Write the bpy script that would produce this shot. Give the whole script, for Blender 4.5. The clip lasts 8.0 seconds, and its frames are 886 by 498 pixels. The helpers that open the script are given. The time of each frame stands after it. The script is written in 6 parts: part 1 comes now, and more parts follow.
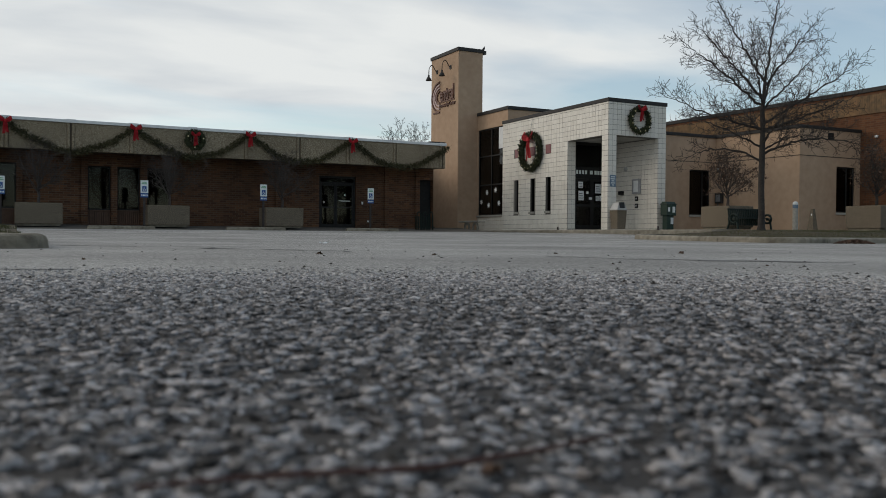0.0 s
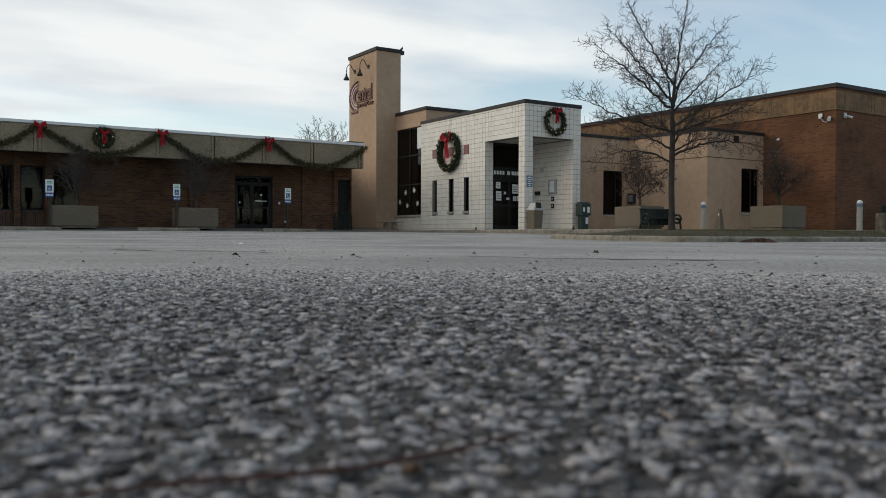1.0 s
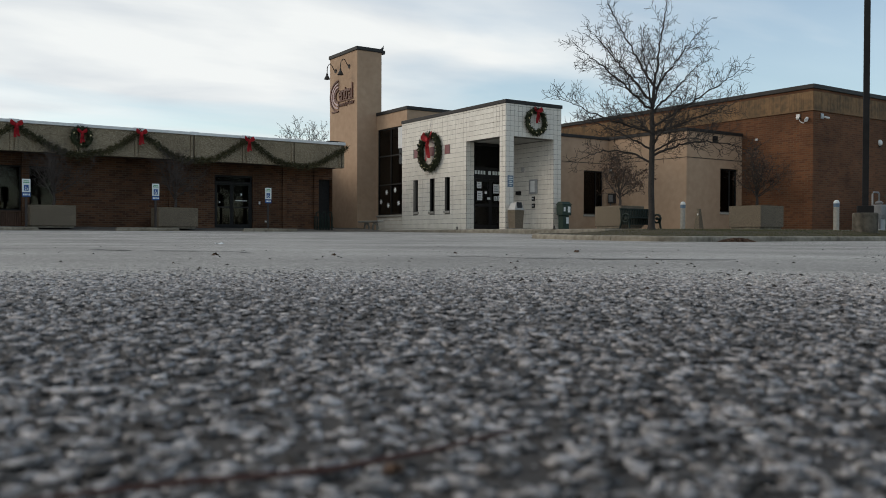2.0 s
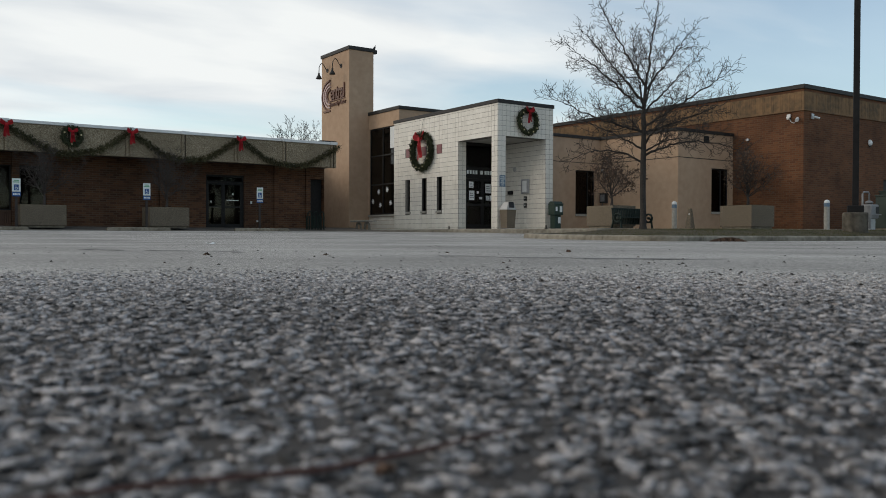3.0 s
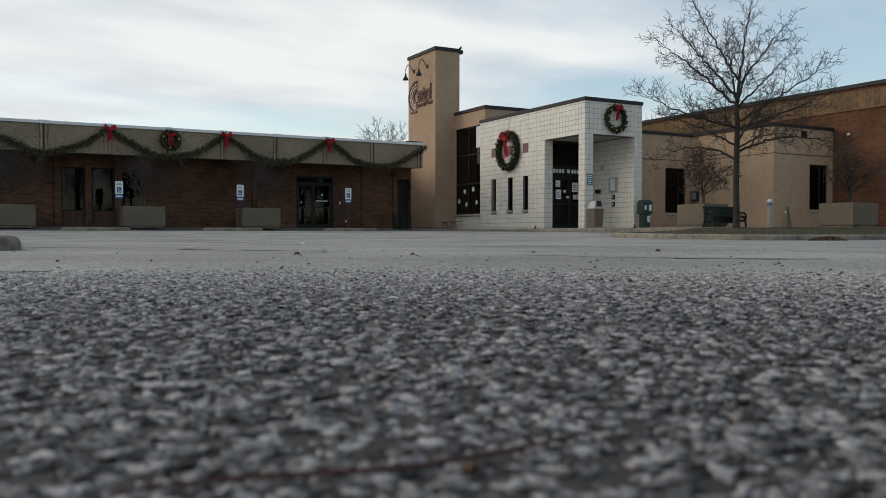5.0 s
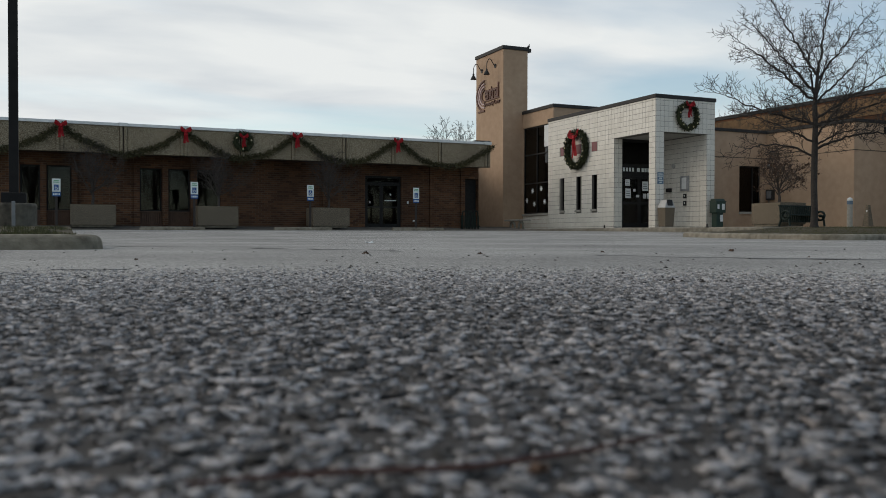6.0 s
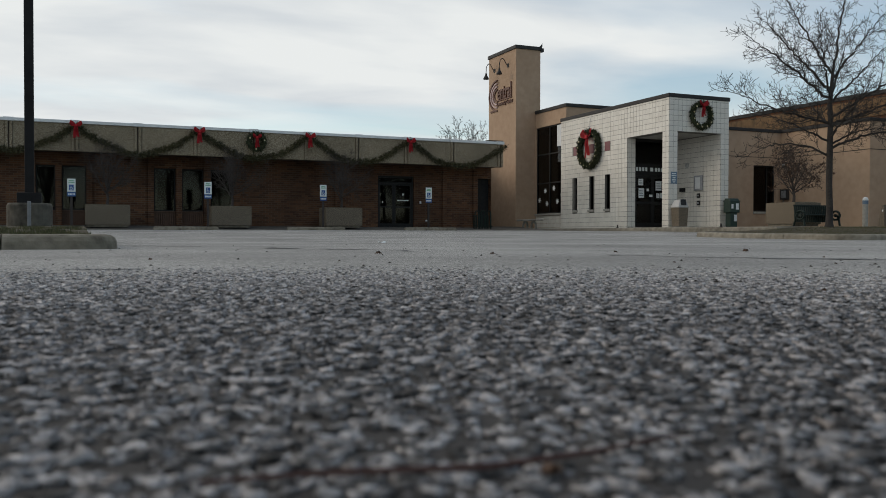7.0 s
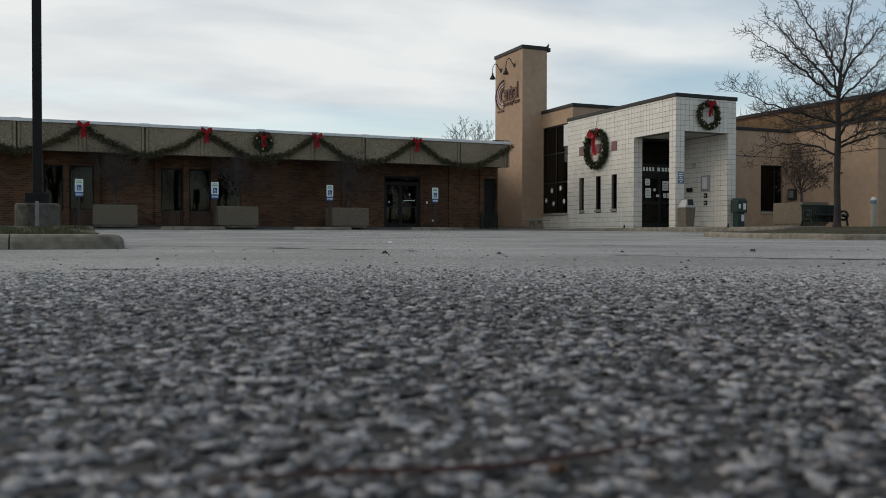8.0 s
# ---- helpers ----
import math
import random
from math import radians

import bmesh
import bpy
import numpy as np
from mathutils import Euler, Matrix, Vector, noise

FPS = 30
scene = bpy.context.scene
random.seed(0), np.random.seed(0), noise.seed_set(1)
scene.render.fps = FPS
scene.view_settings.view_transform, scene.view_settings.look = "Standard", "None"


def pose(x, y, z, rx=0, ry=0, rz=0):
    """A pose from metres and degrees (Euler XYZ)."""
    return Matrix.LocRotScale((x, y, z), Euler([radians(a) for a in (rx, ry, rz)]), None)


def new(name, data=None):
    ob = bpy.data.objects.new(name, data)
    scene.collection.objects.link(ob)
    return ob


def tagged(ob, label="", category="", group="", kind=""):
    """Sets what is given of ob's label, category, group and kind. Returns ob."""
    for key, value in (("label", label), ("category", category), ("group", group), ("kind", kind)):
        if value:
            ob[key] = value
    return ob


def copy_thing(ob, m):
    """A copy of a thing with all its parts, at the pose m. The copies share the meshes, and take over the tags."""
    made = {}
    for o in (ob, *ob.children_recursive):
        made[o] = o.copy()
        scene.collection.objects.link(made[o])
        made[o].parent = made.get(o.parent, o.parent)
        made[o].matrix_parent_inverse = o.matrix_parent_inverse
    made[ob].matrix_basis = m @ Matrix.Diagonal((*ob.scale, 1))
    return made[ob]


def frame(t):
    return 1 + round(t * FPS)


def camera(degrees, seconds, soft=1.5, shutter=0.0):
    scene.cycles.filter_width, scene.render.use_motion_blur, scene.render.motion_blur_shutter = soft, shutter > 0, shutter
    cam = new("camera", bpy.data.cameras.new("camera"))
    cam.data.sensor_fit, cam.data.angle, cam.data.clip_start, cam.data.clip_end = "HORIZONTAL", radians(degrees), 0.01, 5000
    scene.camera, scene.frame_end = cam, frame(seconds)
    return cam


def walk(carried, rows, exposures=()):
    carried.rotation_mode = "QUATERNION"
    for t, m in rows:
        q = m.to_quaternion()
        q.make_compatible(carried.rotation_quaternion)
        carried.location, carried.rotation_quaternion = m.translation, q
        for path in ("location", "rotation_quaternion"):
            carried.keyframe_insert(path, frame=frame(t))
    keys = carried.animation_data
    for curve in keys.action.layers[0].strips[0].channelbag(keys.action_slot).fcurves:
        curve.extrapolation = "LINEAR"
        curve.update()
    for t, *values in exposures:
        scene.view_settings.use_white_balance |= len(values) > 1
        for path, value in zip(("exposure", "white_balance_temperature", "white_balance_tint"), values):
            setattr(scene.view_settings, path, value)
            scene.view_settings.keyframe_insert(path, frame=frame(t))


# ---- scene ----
cam = camera(55.19, 8.0, soft=0.8)
cam.data.dof.use_dof = True
cam.data.dof.focus_distance = 7.0
cam.data.dof.aperture_fstop = 7.8
EYE_Z = 0.12
# the camera rests on the asphalt and only turns: seconds, tilt, lean, turn
TURNS = [
    (0.0, 89.142, -0.440, -27.154),
    (0.1, 89.151, -0.411, -28.260),
    (0.2, 89.159, -0.382, -29.296),
    (0.3, 89.166, -0.355, -30.063),
    (0.4, 89.172, -0.330, -30.734),
    (0.5, 89.178, -0.306, -31.271),
    (0.6, 89.179, -0.295, -31.500),
    (0.7, 89.180, -0.283, -31.859),
    (0.8, 89.181, -0.271, -32.173),
    (0.9, 89.182, -0.261, -32.404),
    (1.0, 89.183, -0.250, -32.637),
    (1.5, 89.182, -0.222, -33.366),
    (2.0, 89.173, -0.212, -33.915),
    (2.5, 89.163, -0.205, -34.244),
    (3.0, 89.153, -0.198, -34.453),
    (3.5, 89.138, -0.158, -34.641),
    (4.0, 89.120, -0.176, -34.787),
    (4.5, 89.120, -0.180, -34.927),
    (4.6, 89.122, -0.145, -34.940),
    (4.7, 89.121, -0.120, -34.100),
    (4.8, 89.113, -0.116, -31.158),
    (4.9, 89.110, -0.095, -29.870),
    (5.0, 89.107, -0.073, -28.639),
    (5.1, 89.090, -0.069, -27.783),
    (5.2, 89.073, -0.065, -26.985),
    (5.4, 89.068, -0.082, -25.726),
    (5.6, 89.065, -0.095, -24.912),
    (5.8, 89.063, -0.105, -24.402),
    (6.0, 89.063, -0.113, -24.081),
    (6.3, 89.062, -0.123, -23.767),
    (6.5, 89.062, -0.130, -23.610),
    (7.0, 89.049, -0.119, -23.232),
    (7.5, 89.048, -0.114, -22.975),
    (8.0, 89.049, -0.118, -22.795),
]
walk(cam, [(t, pose(0, 0, EYE_Z, a, b, c)) for t, a, b, c in TURNS],
     exposures=((0.0, -0.19), (0.5, -0.06), (1.0, 0.0), (4.6, 0.0), (5.2, -0.07), (6.3, -0.14), (8.0, -0.14)))

# ---- light ----
SUN_AZ = 140.0      # degrees from +x, counter-clockwise
SUN_EL = 22.0
sun_dir = Vector((math.cos(radians(SUN_AZ)) * math.cos(radians(SUN_EL)), math.sin(radians(SUN_AZ)) * math.cos(radians(SUN_EL)), math.sin(radians(SUN_EL))))
sun = new("sun", bpy.data.lights.new("sun", "SUN"))
sun.data.energy, sun.data.angle, sun.data.color = 1.0, radians(25), (1.0, 0.87, 0.72)
sun.rotation_euler = (-sun_dir).to_track_quat("-Z", "Y").to_euler()

world = bpy.data.worlds.new("world")
scene.world = world
world.use_nodes = True
wn, wl = world.node_tree.nodes, world.node_tree.links
wn.clear()


def wnode(kind, **kw):
    n = wn.new(kind)
    for k, v in kw.items():
        n.inputs[k].default_value = v
    return n


w_out = wn.new("ShaderNodeOutputWorld")
w_bg = wn.new("ShaderNodeBackground")
w_sky = wn.new("ShaderNodeTexSky")
w_sky.sky_type, w_sky.sun_disc = "NISHITA", False
w_sky.sun_elevation, w_sky.sun_rotation = radians(SUN_EL), radians(90 - SUN_AZ)
w_co = wn.new("ShaderNodeTexCoord")
w_sep = wn.new("ShaderNodeSeparateXYZ")
wl.new(w_co.outputs["Generated"], w_sep.inputs[0])
# clouds lie on a high flat layer: divide the direction by its height
w_up = wn.new("ShaderNodeMath"); w_up.operation = "MAXIMUM"; w_up.inputs[1].default_value = 0.0
wl.new(w_sep.outputs["Z"], w_up.inputs[0])
w_add = wn.new("ShaderNodeMath"); w_add.operation = "ADD"; w_add.inputs[1].default_value = 0.13
wl.new(w_up.outputs[0], w_add.inputs[0])
w_dx = wn.new("ShaderNodeMath"); w_dx.operation = "DIVIDE"
w_dy = wn.new("ShaderNodeMath"); w_dy.operation = "DIVIDE"
wl.new(w_sep.outputs["X"], w_dx.inputs[0]); wl.new(w_add.outputs[0], w_dx.inputs[1])
wl.new(w_sep.outputs["Y"], w_dy.inputs[0]); wl.new(w_add.outputs[0], w_dy.inputs[1])
w_xy = wn.new("ShaderNodeCombineXYZ")
wl.new(w_dx.outputs[0], w_xy.inputs[0]); wl.new(w_dy.outputs[0], w_xy.inputs[1])
w_map = wn.new("ShaderNodeMapping")
w_map.inputs["Rotation"].default_value = (0, 0, radians(35))
w_map.inputs["Scale"].default_value = (0.55, 0.9, 1)
w_map.inputs["Location"].default_value = (0.4, 2.3, 0)
wl.new(w_xy.outputs[0], w_map.inputs[0])
w_n = wnode("ShaderNodeTexNoise", Scale=0.85, Detail=6.0, Roughness=0.47, Distortion=0.3)
wl.new(w_map.outputs[0], w_n.inputs["Vector"])
# cover is thicker towards the sun
w_dot = wn.new("ShaderNodeVectorMath"); w_dot.operation = "DOT_PRODUCT"
w_dot.inputs[1].default_value = sun_dir
wl.new(w_co.outputs["Generated"], w_dot.inputs[0])
w_bias = wn.new("ShaderNodeMath"); w_bias.operation = "MULTIPLY_ADD"
w_bias.inputs[1].default_value = 0.27
wl.new(w_dot.outputs["Value"], w_bias.inputs[0]); wl.new(w_n.outputs["Fac"], w_bias.inputs[2])
w_ramp = wn.new("ShaderNodeValToRGB")
w_ramp.color_ramp.elements[0].position, w_ramp.color_ramp.elements[0].color = 0.42, (0.20, 0.20, 0.20, 1)
w_ramp.color_ramp.elements[1].position, w_ramp.color_ramp.elements[1].color = 0.62, (1, 1, 1, 1)
wl.new(w_bias.outputs[0], w_ramp.inputs[0])
w_skymul = wn.new("ShaderNodeMixRGB"); w_skymul.blend_type = "MULTIPLY"; w_skymul.inputs[0].default_value = 1
w_skymul.inputs[2].default_value = (0.162, 0.170, 0.166, 1)
wl.new(w_sky.outputs[0], w_skymul.inputs[1])
# the clouds' own grey and white
w_n2 = wnode("ShaderNodeTexNoise", Scale=2.1, Detail=5.0, Roughness=0.5, Distortion=0.2)
wl.new(w_map.outputs[0], w_n2.inputs["Vector"])
w_cl = wn.new("ShaderNodeValToRGB")
w_cl.color_ramp.elements[0].position, w_cl.color_ramp.elements[0].color = 0.3, (0.66, 0.71, 0.755, 1)
w_cl.color_ramp.elements[1].position, w_cl.color_ramp.elements[1].color = 0.60, (0.90, 0.925, 0.92, 1)
wl.new(w_n2.outputs["Fac"], w_cl.inputs[0])
w_mix = wn.new("ShaderNodeMixRGB")
wl.new(w_ramp.outputs[0], w_mix.inputs[0]); wl.new(w_skymul.outputs[0], w_mix.inputs[1]); wl.new(w_cl.outputs[0], w_mix.inputs[2])
wl.new(w_mix.outputs[0], w_bg.inputs[0])
w_bg.inputs[1].default_value = 1.0
wl.new(w_bg.outputs[0], w_out.inputs[0])


# ---- materials ----
def mat(name, c1, c2, scale=6.0, rough=0.8, bump=0.2, bscale=60.0, metal=0.0, big=0.5, rand=0.0, island=0.0, spec=0.4):
    """Two-scale mottled surface: c1 and c2 mixed by a coarse and a fine noise, with a fine relief."""
    m = bpy.data.materials.new(name)
    m.use_nodes = True
    n, l = m.node_tree.nodes, m.node_tree.links
    b = n["Principled BSDF"]
    b.inputs["Roughness"].default_value, b.inputs["Metallic"].default_value = rough, metal
    b.inputs["Specular IOR Level"].default_value = spec
    tc = n.new("ShaderNodeTexCoord")
    n1, n2 = n.new("ShaderNodeTexNoise"), n.new("ShaderNodeTexNoise")
    n1.inputs["Scale"].default_value, n1.inputs["Detail"].default_value = big, 6
    n2.inputs["Scale"].default_value, n2.inputs["Detail"].default_value = scale, 6
    for q in (n1, n2):
        l.new(tc.outputs["Object"], q.inputs["Vector"])
    a = n.new("ShaderNodeMath"); a.operation = "ADD"
    l.new(n1.outputs["Fac"], a.inputs[0]); l.new(n2.outputs["Fac"], a.inputs[1])
    last = a
    for on, kind, sock in ((rand, "ShaderNodeObjectInfo", "Random"), (island, "ShaderNodeNewGeometry", "Random Per Island")):
        if on:
            o = n.new(kind)
            s = n.new("ShaderNodeMath"); s.operation = "MULTIPLY_ADD"
            s.inputs[1].default_value = on
            l.new(o.outputs[sock], s.inputs[0]); l.new(last.outputs[0], s.inputs[2])
            e = n.new("ShaderNodeMath"); e.operation = "SUBTRACT"; e.inputs[1].default_value = on / 2
            l.new(s.outputs[0], e.inputs[0])
            last = e
    r = n.new("ShaderNodeMapRange")
    r.inputs["From Min"].default_value, r.inputs["From Max"].default_value = 0.7, 1.3
    l.new(last.outputs[0], r.inputs["Value"])
    mx = n.new("ShaderNodeMixRGB")
    mx.inputs[1].default_value, mx.inputs[2].default_value = (*c1, 1), (*c2, 1)
    l.new(r.outputs[0], mx.inputs[0]); l.new(mx.outputs[0], b.inputs["Base Color"])
    if bump:
        n3 = n.new("ShaderNodeTexNoise")
        n3.inputs["Scale"].default_value, n3.inputs["Detail"].default_value = bscale, 4
        l.new(tc.outputs["Object"], n3.inputs["Vector"])
        bp = n.new("ShaderNodeBump")
        bp.inputs["Strength"].default_value, bp.inputs["Distance"].default_value = bump, 0.6 / bscale
        l.new(n3.outputs["Fac"], bp.inputs["Height"]); l.new(bp.outputs[0], b.inputs["Normal"])
    return m


def brick_mat(name, c1, c2, mortar, bw=0.254, bh=0.0847):
    """Running-bond brickwork on walls that stand along x or y."""
    m = bpy.data.materials.new(name)
    m.use_nodes = True
    n, l = m.node_tree.nodes, m.node_tree.links
    b = n["Principled BSDF"]
    b.inputs["Roughness"].default_value = 0.88
    b.inputs["Specular IOR Level"].default_value = 0.25
    tc, sp, ad, cb = n.new("ShaderNodeTexCoord"), n.new("ShaderNodeSeparateXYZ"), n.new("ShaderNodeMath"), n.new("ShaderNodeCombineXYZ")
    l.new(tc.outputs["Object"], sp.inputs[0])
    l.new(sp.outputs["X"], ad.inputs[0]); l.new(sp.outputs["Y"], ad.inputs[1])
    l.new(ad.outputs[0], cb.inputs[0]); l.new(sp.outputs["Z"], cb.inputs[1])
    k = n.new("ShaderNodeTexBrick")
    k.inputs["Scale"].default_value = 1.0
    k.inputs["Brick Width"].default_value, k.inputs["Row Height"].default_value = bw, bh
    k.inputs["Mortar Size"].default_value, k.inputs["Mortar Smooth"].default_value = 0.010, 0.2
    k.inputs["Color1"].default_value, k.inputs["Color2"].default_value, k.inputs["Mortar"].default_value = (*c1, 1), (*c2, 1), (*mortar, 1)
    k.inputs["Bias"].default_value = -0.1
    l.new(cb.outputs[0], k.inputs["Vector"])
    n1 = n.new("ShaderNodeTexNoise")
    n1.inputs["Scale"].default_value, n1.inputs["Detail"].default_value = 0.7, 8
    l.new(tc.outputs["Object"], n1.inputs["Vector"])
    r = n.new("ShaderNodeMapRange")
    r.inputs["From Min"].default_value, r.inputs["From Max"].default_value = 0.3, 0.7
    r.inputs["To Min"].default_value, r.inputs["To Max"].default_value = 0.62, 1.2
    l.new(n1.outputs["Fac"], r.inputs["Value"])
    mx = n.new("ShaderNodeMixRGB"); mx.blend_type = "MULTIPLY"; mx.inputs[0].default_value = 1
    l.new(k.outputs["Color"], mx.inputs[1]); l.new(r.outputs[0], mx.inputs[2]); l.new(mx.outputs[0], b.inputs["Base Color"])
    bp = n.new("ShaderNodeBump")
    bp.inputs["Strength"].default_value, bp.inputs["Distance"].default_value = 0.7, 0.008
    inv = n.new("ShaderNodeMath"); inv.operation = "SUBTRACT"; inv.inputs[0].default_value = 1
    l.new(k.outputs["Fac"], inv.inputs[1]); l.new(inv.outputs[0], bp.inputs["Height"]); l.new(bp.outputs[0], b.inputs["Normal"])
    return m


def aggregate_mat(name, cols, size, bump=0.8, rough=0.9, grime=(0.75, 1.1)):
    """Exposed stones in a binder: cells of mixed colour with dark gaps."""
    m = bpy.data.materials.new(name)
    m.use_nodes = True
    n, l = m.node_tree.nodes, m.node_tree.links
    b = n["Principled BSDF"]
    b.inputs["Roughness"].default_value = rough
    b.inputs["Specular IOR Level"].default_value = 0.25
    tc = n.new("ShaderNodeTexCoord")
    v, e = n.new("ShaderNodeTexVoronoi"), n.new("ShaderNodeTexVoronoi")
    e.feature = "DISTANCE_TO_EDGE"
    for q in (v, e):
        q.inputs["Scale"].default_value = 1 / size
        l.new(tc.outputs["Object"], q.inputs["Vector"])
    sp = n.new("ShaderNodeSeparateColor")
    l.new(v.outputs["Color"], sp.inputs[0])
    ramp = n.new("ShaderNodeValToRGB")
    ramp.color_ramp.interpolation = "LINEAR"
    el = ramp.color_ramp.elements
    for i, c in enumerate(cols):
        p = i / (len(cols) - 1)
        k = el[i] if i < 2 else el.new(p)
        k.position, k.color = p, (*c, 1)
    l.new(sp.outputs[0], ramp.inputs[0])
    gap = n.new("ShaderNodeMapRange")
    gap.inputs["From Max"].default_value = 0.12
    gap.inputs["To Min"].default_value = 0.35
    l.new(e.outputs["Distance"], gap.inputs["Value"])
    n1 = n.new("ShaderNodeTexNoise")
    n1.inputs["Scale"].default_value, n1.inputs["Detail"].default_value = 0.45, 7
    l.new(tc.outputs["Object"], n1.inputs["Vector"])
    r = n.new("ShaderNodeMapRange")
    r.inputs["From Min"].default_value, r.inputs["From Max"].default_value = 0.3, 0.7
    r.inputs["To Min"].default_value, r.inputs["To Max"].default_value = grime
    l.new(n1.outputs["Fac"], r.inputs["Value"])
    m1 = n.new("ShaderNodeMixRGB"); m1.blend_type = "MULTIPLY"; m1.inputs[0].default_value = 1
    m2 = n.new("ShaderNodeMixRGB"); m2.blend_type = "MULTIPLY"; m2.inputs[0].default_value = 1
    l.new(ramp.outputs[0], m1.inputs[1]); l.new(gap.outputs[0], m1.inputs[2])
    l.new(m1.outputs[0], m2.inputs[1]); l.new(r.outputs[0], m2.inputs[2]); l.new(m2.outputs[0], b.inputs["Base Color"])
    bp = n.new("ShaderNodeBump")
    bp.inputs["Strength"].default_value, bp.inputs["Distance"].default_value = bump, size * 0.35
    l.new(e.outputs["Distance"], bp.inputs["Height"]); l.new(bp.outputs[0], b.inputs["Normal"])
    return m


ASPHALT = aggregate_mat("asphalt", [(0.225, 0.219, 0.208), (0.345, 0.333, 0.315), (0.45, 0.436, 0.412), (0.53, 0.513, 0.482)], 0.012, bump=0.9, grime=(0.66, 1.16))
BINDER = mat("dark_asphalt_binder", (0.016, 0.014, 0.013), (0.040, 0.034, 0.031), 120, 0.85, 0.6, 300, big=2)
CONCRETE = mat("concrete", (0.26, 0.245, 0.21), (0.40, 0.385, 0.345), 9, 0.9, 0.35, 90)
KERB = mat("kerb_concrete", (0.075, 0.062, 0.044), (0.27, 0.24, 0.185), 9, 0.92, 0.6, 60, big=2.6)
PALE_KERB = mat("pale_kerb_concrete", (0.105, 0.092, 0.069), (0.29, 0.263, 0.212), 7, 0.92, 0.5, 60, big=1.4)
FOOTING = mat("stained_footing_concrete", (0.036, 0.032, 0.025), (0.135, 0.120, 0.094), 6, 0.92, 0.5, 60, big=2.2)
WORN_WALK = mat("worn_brown_walk", (0.085, 0.075, 0.062), (0.17, 0.155, 0.13), 8, 0.92, 0.4, 60, big=1.0)
SOIL_GRASS = mat("dry_grass_soil", (0.022, 0.019, 0.009), (0.068, 0.052, 0.025), 18, 0.95, 0.8, 40, big=1.5)
BRICK_BROWN = brick_mat("brown_brick", (0.136, 0.062, 0.031), (0.058, 0.027, 0.016), (0.125, 0.086, 0.058))
BRICK_ORANGE = brick_mat("orange_brown_brick", (0.146, 0.060, 0.027), (0.090, 0.037, 0.018), (0.125, 0.077, 0.046))
STUCCO = mat("tan_stucco", (0.355, 0.239, 0.157), (0.445, 0.314, 0.214), 4, 0.92, 0.25, 160, big=0.35)
FASCIA = aggregate_mat("pebble_concrete", [(0.13, 0.095, 0.06), (0.24, 0.19, 0.125), (0.33, 0.275, 0.19), (0.41, 0.35, 0.255)], 0.022, 0.6)
PLANTER = aggregate_mat("planter_concrete", [(0.152, 0.122, 0.088), (0.200, 0.163, 0.119), (0.247, 0.204, 0.151)], 0.016, 0.5)
WHITE_TILE = mat("white_glazed_block", (0.60, 0.565, 0.50), (0.73, 0.695, 0.625), 3, 0.5, 0.05, 20, big=0.4, rand=0.25, island=0.25)
GROUT = mat("dark_grout", (0.12, 0.112, 0.10), (0.20, 0.188, 0.168), 20, 0.95, 0.2, 90)
DARK_METAL = mat("dark_bronze_metal", (0.019, 0.0175, 0.017), (0.036, 0.034, 0.033), 8, 0.6, 0.05, 50, spec=0.25)
WHITE_METAL = mat("white_coping_metal", (0.58, 0.59, 0.58), (0.72, 0.73, 0.72), 5, 0.55, 0.03, 30)
BLACK_FRAME = mat("black_window_frame", (0.012, 0.012, 0.012), (0.026, 0.025, 0.024), 10, 0.6, 0.03, 40, spec=0.15)
SOFFIT = mat("soffit_paint", (0.34, 0.33, 0.30), (0.46, 0.45, 0.42), 3, 0.85, 0.1, 60)
ROOFING = mat("grey_roofing", (0.10, 0.10, 0.10), (0.17, 0.17, 0.16), 8, 0.95, 0.3, 50)
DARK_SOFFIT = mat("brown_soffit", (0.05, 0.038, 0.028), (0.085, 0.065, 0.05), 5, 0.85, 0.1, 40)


def glass_mat(name, tint, rough=0.004):
    m = bpy.data.materials.new(name)
    m.use_nodes = True
    n, l = m.node_tree.nodes, m.node_tree.links
    b = n["Principled BSDF"]
    b.inputs["Base Color"].default_value = (*tint, 1)
    b.inputs["Roughness"].default_value = rough
    b.inputs["Transmission Weight"].default_value = 1.0
    b.inputs["IOR"].default_value = 1.29
    return m


GLASS = glass_mat("tinted_glass", (0.16, 0.17, 0.175))


# ---- building blocks ----
def bm_box(bm, x0, y0, z0, x1, y1, z1, bev=0.0):
    vs = [bm.verts.new(p) for p in ((x0, y0, z0), (x1, y0, z0), (x1, y1, z0), (x0, y1, z0), (x0, y0, z1), (x1, y0, z1), (x1, y1, z1), (x0, y1, z1))]
    fs = [bm.faces.new([vs[i] for i in q]) for q in ((3, 2, 1, 0), (4, 5, 6, 7), (0, 1, 5, 4), (1, 2, 6, 5), (2, 3, 7, 6), (3, 0, 4, 7))]
    if bev:
        es = {e for f in fs for e in f.edges}
        bmesh.ops.bevel(bm, geom=list(es), offset=bev, segments=2, affect="EDGES", profile=0.5)
    return bm


